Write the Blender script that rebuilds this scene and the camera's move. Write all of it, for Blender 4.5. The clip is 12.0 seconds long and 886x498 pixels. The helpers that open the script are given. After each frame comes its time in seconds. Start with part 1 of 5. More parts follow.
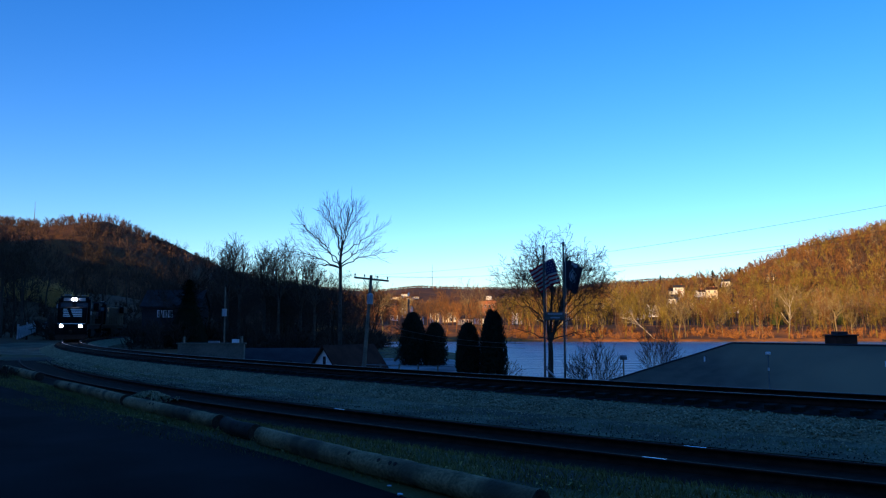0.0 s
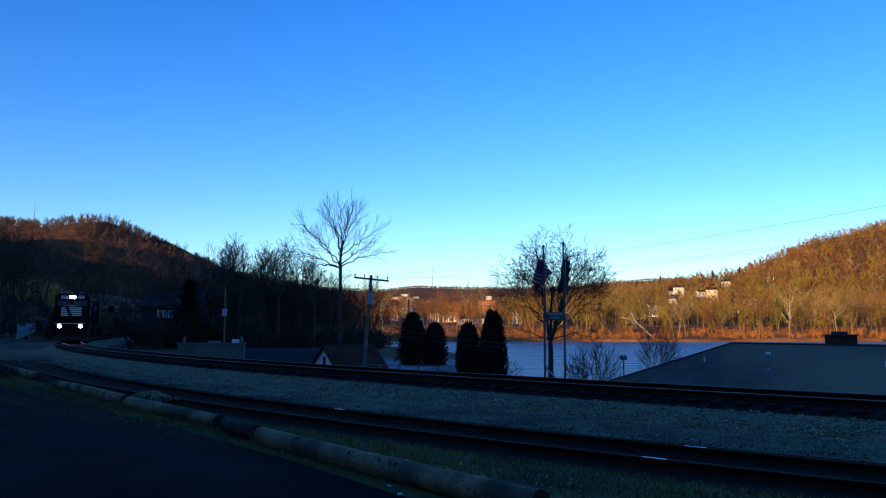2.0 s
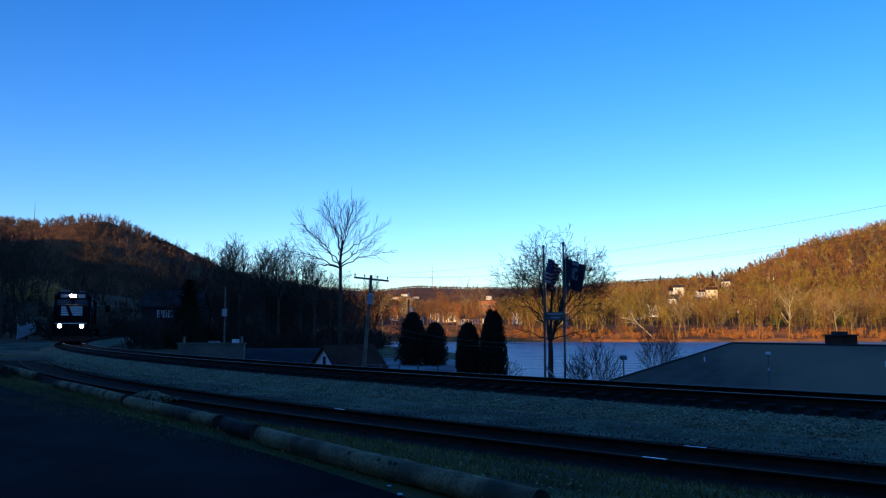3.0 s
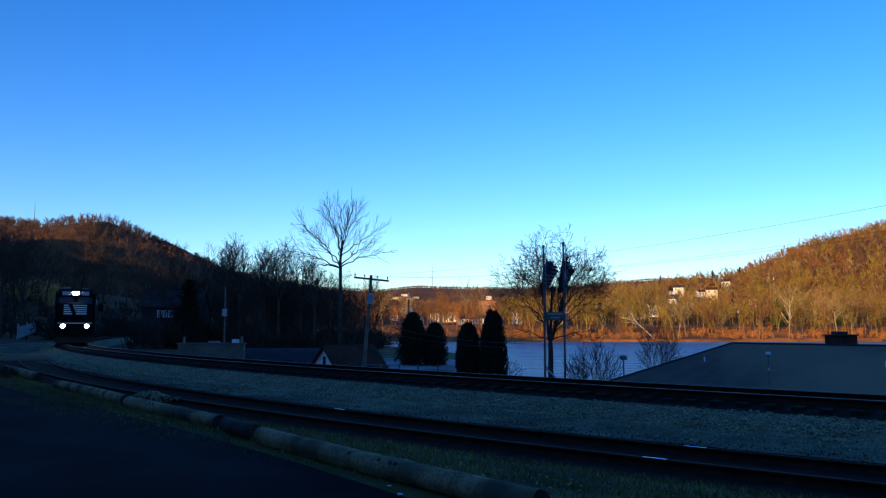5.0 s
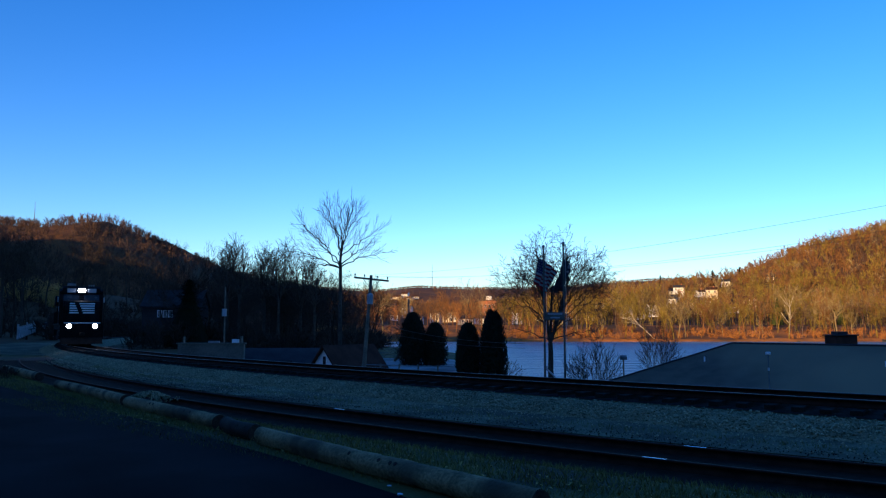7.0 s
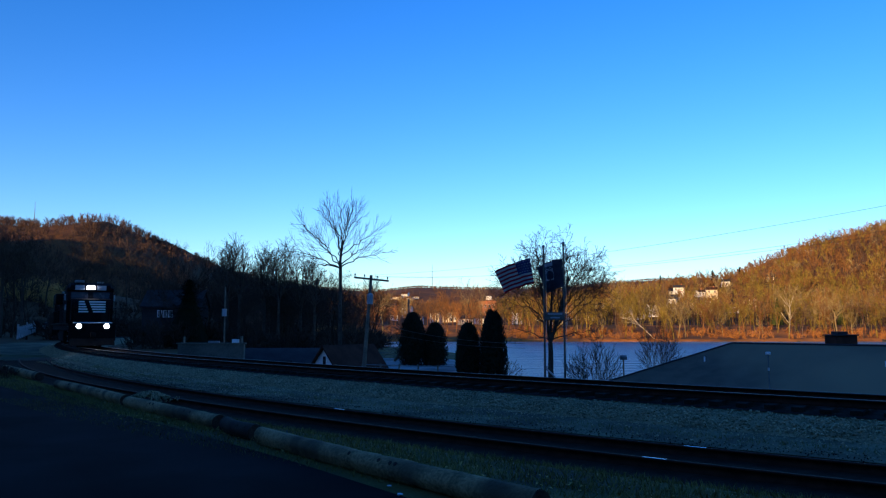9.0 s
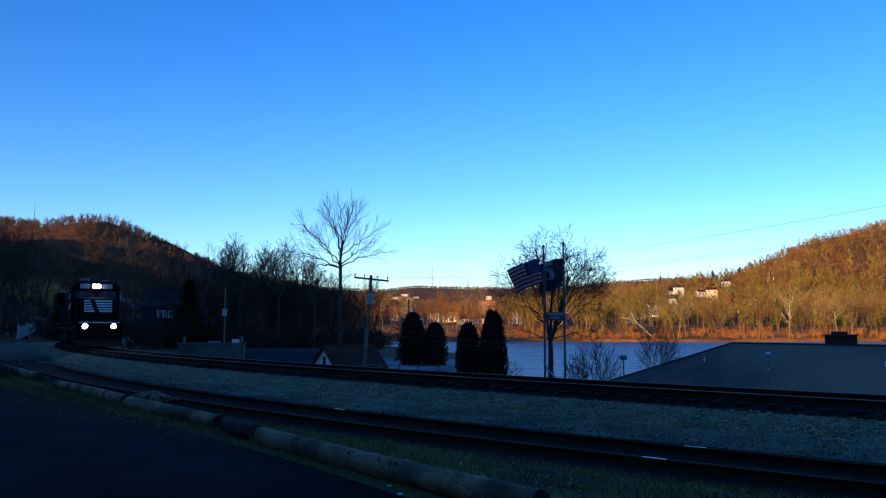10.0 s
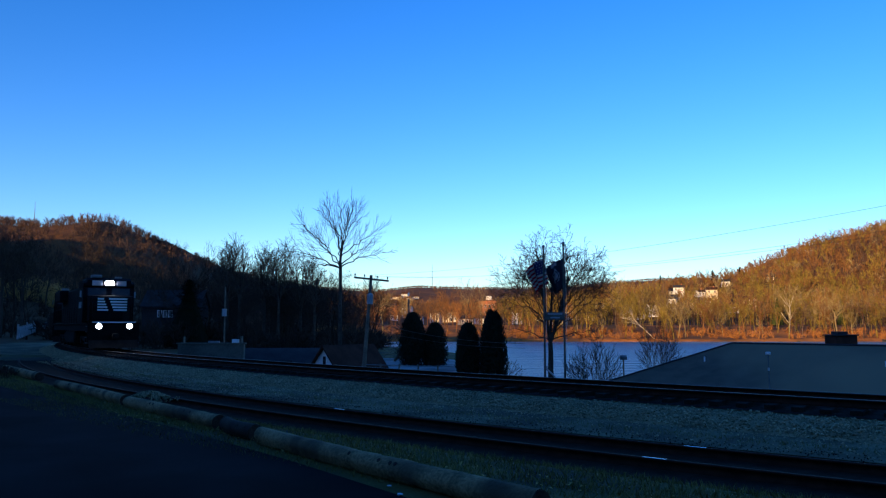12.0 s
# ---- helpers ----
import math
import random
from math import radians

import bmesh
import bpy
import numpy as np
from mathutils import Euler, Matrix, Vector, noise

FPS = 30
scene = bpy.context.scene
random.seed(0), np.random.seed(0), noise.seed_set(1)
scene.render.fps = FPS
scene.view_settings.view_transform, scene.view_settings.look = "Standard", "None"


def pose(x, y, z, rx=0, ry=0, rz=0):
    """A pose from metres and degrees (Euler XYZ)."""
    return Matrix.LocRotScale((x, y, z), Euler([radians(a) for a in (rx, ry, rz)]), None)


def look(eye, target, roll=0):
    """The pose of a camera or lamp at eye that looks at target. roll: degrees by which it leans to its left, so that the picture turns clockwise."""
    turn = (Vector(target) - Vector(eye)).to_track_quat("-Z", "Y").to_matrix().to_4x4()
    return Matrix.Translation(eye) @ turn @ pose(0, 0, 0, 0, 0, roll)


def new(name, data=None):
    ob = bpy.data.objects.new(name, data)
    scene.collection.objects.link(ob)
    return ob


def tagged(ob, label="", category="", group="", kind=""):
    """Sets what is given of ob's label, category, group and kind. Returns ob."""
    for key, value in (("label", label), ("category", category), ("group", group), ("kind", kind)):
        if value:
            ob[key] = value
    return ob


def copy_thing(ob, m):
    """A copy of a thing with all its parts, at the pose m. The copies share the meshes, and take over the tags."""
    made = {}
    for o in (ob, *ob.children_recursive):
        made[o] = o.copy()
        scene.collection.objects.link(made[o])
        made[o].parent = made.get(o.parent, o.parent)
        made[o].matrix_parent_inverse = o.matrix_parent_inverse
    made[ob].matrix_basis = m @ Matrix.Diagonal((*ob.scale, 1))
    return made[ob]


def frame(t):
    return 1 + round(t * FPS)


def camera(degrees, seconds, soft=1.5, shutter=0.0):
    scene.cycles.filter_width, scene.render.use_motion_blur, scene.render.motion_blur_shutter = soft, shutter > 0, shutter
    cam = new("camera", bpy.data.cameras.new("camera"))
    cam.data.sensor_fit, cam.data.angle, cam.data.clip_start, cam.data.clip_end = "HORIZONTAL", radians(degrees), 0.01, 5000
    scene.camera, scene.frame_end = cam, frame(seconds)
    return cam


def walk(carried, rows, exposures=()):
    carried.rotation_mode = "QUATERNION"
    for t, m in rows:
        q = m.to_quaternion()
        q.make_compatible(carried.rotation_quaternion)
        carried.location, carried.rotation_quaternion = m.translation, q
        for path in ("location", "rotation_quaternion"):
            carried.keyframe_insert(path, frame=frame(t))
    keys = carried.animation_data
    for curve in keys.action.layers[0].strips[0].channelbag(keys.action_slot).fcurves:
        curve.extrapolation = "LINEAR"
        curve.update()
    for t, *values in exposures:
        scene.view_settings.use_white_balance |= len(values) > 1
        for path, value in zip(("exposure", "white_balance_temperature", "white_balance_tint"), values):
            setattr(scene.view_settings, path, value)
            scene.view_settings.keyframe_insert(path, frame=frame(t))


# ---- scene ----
cam = camera(62.0, 12.0, soft=1.2)
EYE = (0.0, 0.0, 1.5)
STAND = pose(*EYE, 90 + 5.95, 0, 0)
walk(cam, [(0, STAND), (12, STAND)], exposures=[(0, 0.74, 5650, 17), (12, 0.74, 5650, 17)])

# ---- daylight: a low winter sun behind and to one side, hidden from the near ground by the hill behind ----
SUN_AZ = math.atan2(-0.55, -0.83)   # to the sun, as x, y
SUN_EL = radians(9.0)
world = bpy.data.worlds.new("sky")
scene.world = world
world.use_nodes = True
wn = world.node_tree
sky = wn.nodes.new("ShaderNodeTexSky")
sky.sky_type, sky.sun_disc = "NISHITA", False
sky.sun_elevation, sky.sun_rotation = SUN_EL, SUN_AZ
sky.air_density, sky.dust_density, sky.ozone_density = 1.0, 0.3, 3.0
background = wn.nodes["Background"]
background.inputs["Strength"].default_value = 0.149
vivid = wn.nodes.new("ShaderNodeHueSaturation")
vivid.inputs["Saturation"].default_value = 1.22
vivid.inputs["Hue"].default_value = 0.5135
clear = wn.nodes.new("ShaderNodeGamma")
clear.inputs["Gamma"].default_value = 1.1
wn.links.new(sky.outputs["Color"], clear.inputs["Color"])
wn.links.new(clear.outputs["Color"], vivid.inputs["Color"])
wn.links.new(vivid.outputs["Color"], background.inputs["Color"])
lamp = bpy.data.lights.new("sun", "SUN")
lamp.energy, lamp.angle, lamp.color = 4.7, radians(0.5), (1.0, 0.58, 0.17)
sun = new("sun", lamp)
TO_SUN = Vector((math.sin(SUN_AZ) * math.cos(SUN_EL), math.cos(SUN_AZ) * math.cos(SUN_EL), math.sin(SUN_EL)))
sun.matrix_world = look(TO_SUN * 900, (0, 0, 0))


# ---- materials ----
def surface(name, dark, light, scale=3.0, fine=40.0, rough=0.85, metal=0.0, bump=0.2, spec=0.12, island=0.0, third=None, wide=0.0):
    """Two tones mixed by coarse and fine noise, with fine relief; third and wide: a further tone in broad patches."""
    m = bpy.data.materials.new(name)
    m.use_nodes = True
    n, link = m.node_tree.nodes, m.node_tree.links.new
    b = n["Principled BSDF"]
    b.inputs["Metallic"].default_value = metal
    b.inputs["Specular IOR Level"].default_value = spec
    at = n.new("ShaderNodeNewGeometry")
    a, c = n.new("ShaderNodeTexNoise"), n.new("ShaderNodeTexNoise")
    for tex, s, d in ((a, scale, 5), (c, fine, 3)):
        tex.inputs["Scale"].default_value, tex.inputs["Detail"].default_value = s, d
        link(at.outputs["Position"], tex.inputs["Vector"])
    add = n.new("ShaderNodeMath")
    add.operation = "ADD"
    link(a.outputs["Fac"], add.inputs[0])
    link(c.outputs["Fac"], add.inputs[1])
    last = add
    if island:
        mul = n.new("ShaderNodeMath")
        mul.operation = "MULTIPLY_ADD"
        mul.inputs[1].default_value = island
        link(at.outputs["Random Per Island"], mul.inputs[0])
        link(add.outputs[0], mul.inputs[2])
        last = mul
    ramp = n.new("ShaderNodeMapRange")
    ramp.inputs["From Min"].default_value, ramp.inputs["From Max"].default_value = 0.72 + island * 0.25, 1.28 + island * 0.75
    link(last.outputs[0], ramp.inputs["Value"])
    mix = n.new("ShaderNodeMix")
    mix.data_type = "RGBA"
    mix.inputs["A"].default_value, mix.inputs["B"].default_value = (*dark, 1), (*light, 1)
    link(ramp.outputs["Result"], mix.inputs["Factor"])
    out = mix.outputs["Result"]
    if third:
        e = n.new("ShaderNodeTexNoise")
        e.inputs["Scale"].default_value, e.inputs["Detail"].default_value = wide, 3
        link(at.outputs["Position"], e.inputs["Vector"])
        r2 = n.new("ShaderNodeMapRange")
        r2.inputs["From Min"].default_value, r2.inputs["From Max"].default_value = 0.45, 0.62
        link(e.outputs["Fac"], r2.inputs["Value"])
        m2 = n.new("ShaderNodeMix")
        m2.data_type = "RGBA"
        m2.inputs["B"].default_value = (*third, 1)
        link(r2.outputs["Result"], m2.inputs["Factor"])
        link(out, m2.inputs["A"])
        out = m2.outputs["Result"]
    link(out, b.inputs["Base Color"])
    r3 = n.new("ShaderNodeMapRange")
    r3.inputs["From Min"].default_value, r3.inputs["From Max"].default_value = 0.3, 0.7
    r3.inputs["To Min"].default_value, r3.inputs["To Max"].default_value = max(rough - 0.12, 0.03), min(rough + 0.12, 1)
    link(c.outputs["Fac"], r3.inputs["Value"])
    link(r3.outputs["Result"], b.inputs["Roughness"])
    if bump:
        bp = n.new("ShaderNodeBump")
        bp.inputs["Strength"].default_value, bp.inputs["Distance"].default_value = bump, 0.6 / fine
        link(c.outputs["Fac"], bp.inputs["Height"])
        link(bp.outputs["Normal"], b.inputs["Normal"])
    return m


def glow(name, colour, strength):
    m = bpy.data.materials.new(name)
    m.use_nodes = True
    b = m.node_tree.nodes["Principled BSDF"]
    b.inputs["Base Color"].default_value = (*colour, 1)
    b.inputs["Emission Color"].default_value = (*colour, 1)
    b.inputs["Emission Strength"].default_value = strength
    return m


GRASS = surface("winter_grass", (0.045, 0.044, 0.014), (0.15, 0.125, 0.038), 0.8, 30, 0.95, bump=0.6, third=(0.05, 0.045, 0.035), wide=0.25)
# Hillside litter kept dark: shade under the trees is in its colour.
LITTER = surface("shaded_hillside_litter", (0.06, 0.03, 0.013), (0.15, 0.075, 0.03), 0.05, 1.2, 0.95, bump=0.3, third=(0.07, 0.045, 0.025), wide=0.012)
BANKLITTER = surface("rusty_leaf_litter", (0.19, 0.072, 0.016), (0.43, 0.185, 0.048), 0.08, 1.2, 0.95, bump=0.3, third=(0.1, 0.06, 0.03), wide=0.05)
ASPHALT = surface("worn_asphalt", (0.007, 0.007, 0.008), (0.019, 0.019, 0.021), 0.6, 90, 0.95, bump=0.35, spec=0.03, third=(0.006, 0.006, 0.007), wide=0.4)
STONE = surface("ballast_stone", (0.17, 0.15, 0.088), (0.5, 0.435, 0.25), 1.5, 35, 0.9, bump=0.4, island=0.8)
GRIT = surface("fine_gravel", (0.075, 0.066, 0.037), (0.24, 0.205, 0.115), 1.2, 26, 0.95, bump=1.0, third=(0.07, 0.055, 0.035), wide=0.5)
BALLAST = surface("ballast_bed", (0.11, 0.095, 0.055), (0.37, 0.315, 0.175), 2.0, 22, 0.95, bump=1.0)
RUST = surface("rusty_rail_steel", (0.012, 0.006, 0.004), (0.06, 0.024, 0.013), 4, 60, 0.75, metal=0.3, bump=0.3)
RAILTOP = surface("worn_rail_head", (0.08, 0.07, 0.06), (0.2, 0.18, 0.165), 6, 50, 0.5, metal=0.8, bump=0.05)
DULLTOP = surface("dull_rail_head", (0.03, 0.016, 0.011), (0.085, 0.045, 0.03), 2.5, 30, 0.8, metal=0.15, bump=0.1)
TIE = surface("creosoted_tie", (0.008, 0.007, 0.006), (0.035, 0.028, 0.02), 3, 40, 0.9, bump=0.4)
LOGWOOD = surface("weathered_pole_wood", (0.13, 0.092, 0.045), (0.42, 0.295, 0.145), 2.0, 22, 0.9, bump=0.6, third=(0.09, 0.066, 0.04), wide=0.9)
DARKWOOD = surface("dark_tarred_wood", (0.02, 0.016, 0.013), (0.075, 0.058, 0.042), 2.5, 26, 0.9, bump=0.5)
# White darkened for the shade in which the fence stands.
DIMWHITE = surface("shaded_white_paint", (0.2, 0.2, 0.2), (0.4, 0.4, 0.39), 1.5, 12, 0.8, bump=0.1)
ENDGRAIN = surface("dark_log_end", (0.02, 0.015, 0.012), (0.07, 0.05, 0.035), 8, 40, 0.9)
POLEWOOD = surface("grey_pole_wood", (0.10, 0.082, 0.06), (0.24, 0.205, 0.155), 2.0, 24, 0.9, bump=0.4)
BARK = surface("dark_bark", (0.03, 0.024, 0.018), (0.085, 0.07, 0.055), 3, 30, 0.95, bump=0.5)
TWIG = surface("bare_twigs", (0.04, 0.03, 0.024), (0.09, 0.07, 0.055), 1.5, 20, 0.95, bump=0.0)
WOODS = surface("rust_brown_woods", (0.1, 0.048, 0.017), (0.26, 0.13, 0.045), 0.06, 0.8, 0.95, bump=0.0, island=0.3)
GOLDWOODS = surface("olive_gold_woods", (0.085, 0.068, 0.012), (0.31, 0.225, 0.042), 0.06, 0.8, 0.95, bump=0.0, island=0.3)
UMBERWOODS = surface("umber_woods", (0.05, 0.032, 0.024), (0.15, 0.095, 0.065), 0.06, 0.8, 0.95, bump=0.0, island=0.3)
GREYWOODS = surface("grey_tan_woods", (0.13, 0.10, 0.045), (0.37, 0.28, 0.13), 0.06, 0.8, 0.95, bump=0.0, island=0.3)
BRUSH = surface("rusty_bank_brush", (0.2, 0.08, 0.02), (0.42, 0.19, 0.055), 0.1, 0.9, 0.95, bump=0.0, island=0.4)
PALEBARK = surface("pale_sycamore_bark", (0.30, 0.25, 0.17), (0.62, 0.55, 0.42), 0.6, 4, 0.9, bump=0.2)
# Purple-dulled woods: distance haze put into the base colour.
HAZEWOODS = surface("haze_dulled_woods", (0.035, 0.024, 0.022), (0.11, 0.072, 0.06), 0.05, 0.8, 0.95, bump=0.0, island=0.3)
# Woods' colours darkened as a copy: the valley shade is in the base colour.
SHADEWOODS = surface("shaded_woods", (0.022, 0.016, 0.012), (0.065, 0.047, 0.033), 0.08, 1.0, 0.95, bump=0.0, island=0.3)
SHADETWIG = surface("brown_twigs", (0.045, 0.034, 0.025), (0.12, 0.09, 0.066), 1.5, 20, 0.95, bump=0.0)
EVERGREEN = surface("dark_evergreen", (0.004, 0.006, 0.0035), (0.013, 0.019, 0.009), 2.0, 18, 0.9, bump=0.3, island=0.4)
OLIVE = surface("olive_evergreen", (0.03, 0.045, 0.012), (0.08, 0.10, 0.03), 0.4, 4, 0.9, bump=0.2, island=0.4)
# Third tone: a warm glare on the roof, painted in as brown patches.
SHINGLE = surface("grey_roof_shingle", (0.09, 0.071, 0.052), (0.165, 0.13, 0.09), 0.9, 30, 0.9, bump=0.3, third=(0.28, 0.2, 0.115), wide=0.06)
BROWNROOF = surface("brown_roof_shingle", (0.03, 0.013, 0.009), (0.085, 0.038, 0.025), 1.0, 25, 0.9, bump=0.3)
DARKROOF = surface("dark_roof", (0.02, 0.02, 0.022), (0.055, 0.055, 0.058), 0.7, 18, 0.85, bump=0.3)
WHITEWALL = surface("white_clapboard", (0.6, 0.59, 0.56), (0.8, 0.79, 0.76), 0.8, 12, 0.7, bump=0.1)
CREAMWALL = surface("cream_siding", (0.5, 0.43, 0.3), (0.72, 0.64, 0.48), 0.6, 10, 0.75, bump=0.1)
BRICKWALL = surface("red_brick_wall", (0.28, 0.10, 0.05), (0.45, 0.19, 0.09), 0.8, 9, 0.85, bump=0.2)
GREYWALL = surface("grey_siding", (0.018, 0.018, 0.019), (0.045, 0.045, 0.048), 0.6, 10, 0.8, bump=0.1)
CONCRETE = surface("pale_concrete", (0.08, 0.075, 0.06), (0.19, 0.175, 0.135), 0.6, 14, 0.85, bump=0.2)
FROST = surface("frosty_lot", (0.12, 0.118, 0.118), (0.33, 0.325, 0.32), 0.25, 6, 0.85, bump=0.2, third=(0.1, 0.1, 0.1), wide=0.15)
BLACK = surface("black_locomotive_paint", (0.003, 0.003, 0.0033), (0.008, 0.008, 0.0088), 2, 30, 0.6, bump=0.03, spec=0.06)
SOOT = surface("grimy_running_gear", (0.005, 0.0045, 0.004), (0.018, 0.016, 0.013), 3, 40, 0.85, bump=0.2)
WHITE = surface("white_paint", (0.62, 0.62, 0.62), (0.8, 0.8, 0.8), 2, 30, 0.6, bump=0.03)
GREY = surface("grey_metal_paint", (0.25, 0.26, 0.27), (0.42, 0.43, 0.44), 2, 25, 0.55, bump=0.05)
DIMGREY = surface("weathered_galvanised_metal", (0.14, 0.14, 0.14), (0.3, 0.3, 0.3), 2, 25, 0.6, metal=0.5, bump=0.05)
DULLPAINT = surface("dull_brown_grey_paint", (0.07, 0.065, 0.055), (0.16, 0.15, 0.13), 2, 25, 0.75, bump=0.05)
WIRE = surface("wire_dark", (0.02, 0.02, 0.02), (0.05, 0.05, 0.05), 2, 25, 0.7, bump=0.0)
GLASS = surface("dark_window_glass", (0.015, 0.017, 0.02), (0.03, 0.032, 0.036), 0.5, 2, 0.2, bump=0.0, spec=0.3)
FLAGRED = surface("flag_red", (0.34, 0.025, 0.04), (0.46, 0.045, 0.06), 5, 60, 0.85, bump=0.1)
FLAGWHITE = surface("flag_white", (0.45, 0.43, 0.42), (0.6, 0.58, 0.56), 5, 60, 0.85, bump=0.1)
FLAGBLUE = surface("flag_blue", (0.03, 0.034, 0.13), (0.045, 0.05, 0.19), 5, 60, 0.85, bump=0.1)
FLAGBLACK = surface("flag_black", (0.05, 0.055, 0.075), (0.085, 0.092, 0.12), 5, 60, 0.85, bump=0.1)
FLAGPALE = surface("flag_pale_print", (0.34, 0.35, 0.38), (0.5, 0.51, 0.54), 5, 60, 0.85, bump=0.1)
POLISH = surface("polished_steel", (0.75, 0.74, 0.73), (0.9, 0.9, 0.9), 6, 50, 0.22, metal=1.0, bump=0.02)
LAMP = glow("lit_lamp_lens", (1.0, 0.97, 0.92), 25.0)


# ---- mesh helpers ----
def part(name, bm, material, parent=None, label=""):
    me = bpy.data.meshes.new(name)
    bm.to_mesh(me)
    bm.free()
    for m in (material if isinstance(material, (list, tuple)) else (material,)):
        me.materials.append(m)
    ob = new(name, me)
    if parent:
        ob.parent = parent
    if label:
        ob["label"] = label
    return ob


def bulk(name, verts, faces, material, parent=None):
    """One mesh from numpy arrays of corners and of faces that all have the same number of corners."""
    me = bpy.data.meshes.new(name)
    k = faces.shape[1]
    me.vertices.add(len(verts))
    me.vertices.foreach_set("co", np.ascontiguousarray(verts, dtype=np.float32).ravel())
    me.loops.add(faces.size)
    me.loops.foreach_set("vertex_index", np.ascontiguousarray(faces, dtype=np.int32).ravel())
    me.polygons.add(len(faces))
    me.polygons.foreach_set("loop_start", np.arange(len(faces), dtype=np.int32) * k)
    me.update(calc_edges=True)
    me.materials.append(material)
    ob = new(name, me)
    if parent:
        ob.parent = parent
    return ob


def box(bm, c, s, rz=0.0, bevel=0.0, rx=0.0):
    m = Matrix.Translation(c) @ Matrix.Rotation(rz, 4, "Z") @ Matrix.Rotation(rx, 4, "X") @ Matrix.Diagonal((*s, 1))
    r = bmesh.ops.create_cube(bm, size=1, matrix=m)
    if bevel:
        es = list({e for v in r["verts"] for e in v.link_edges})
        bmesh.ops.bevel(bm, geom=es, offset=bevel, segments=2, affect="EDGES", profile=0.6)
    return bm


def rod(bm, a, b, r0, r1=None, n=8):
    a, b = Vector(a), Vector(b)
    d = b - a
    m = Matrix.Translation((a + b) / 2) @ d.to_track_quat("Z", "Y").to_matrix().to_4x4()
    bmesh.ops.create_cone(bm, cap_ends=True, segments=n, radius1=r0, radius2=r0 if r1 is None else r1, depth=d.length, matrix=m)
    return bm


def prism(bm, outline, x0, x1):
    """An outline in y, z drawn out along x."""
    a = [bm.verts.new((x0, y, z)) for y, z in outline]
    b = [bm.verts.new((x1, y, z)) for y, z in outline]
    bm.faces.new(a)
    bm.faces.new(b[::-1])
    for i in range(len(a)):
        j = (i + 1) % len(a)
        bm.faces.new((a[j], a[i], b[i], b[j]))
    bmesh.ops.recalc_face_normals(bm, faces=bm.faces[:])
    return bm


B = bmesh.new


# ---- lie of the land ----
MAIN_C, MAIN_R = np.array((112.1, 144.7)), 165.0
SIDE_C, SIDE_R = np.array((73.24, 102.71)), 113.7
WATER_Z = -4.5


def smooth(a, b, x):
    t = np.clip((x - a) / (b - a), 0, 1)
    return t * t * (3 - 2 * t)


def ripple(x, y, s):
    return np.sin(x / s + 1.3 * np.sin(y / s * 0.7)) * np.cos(y / s * 1.1 + 0.8 * np.sin(x / s * 0.6))


def bank(x):
    """Where the near shore runs."""
    return np.clip(126 - 2.6 * x, 84, 272)


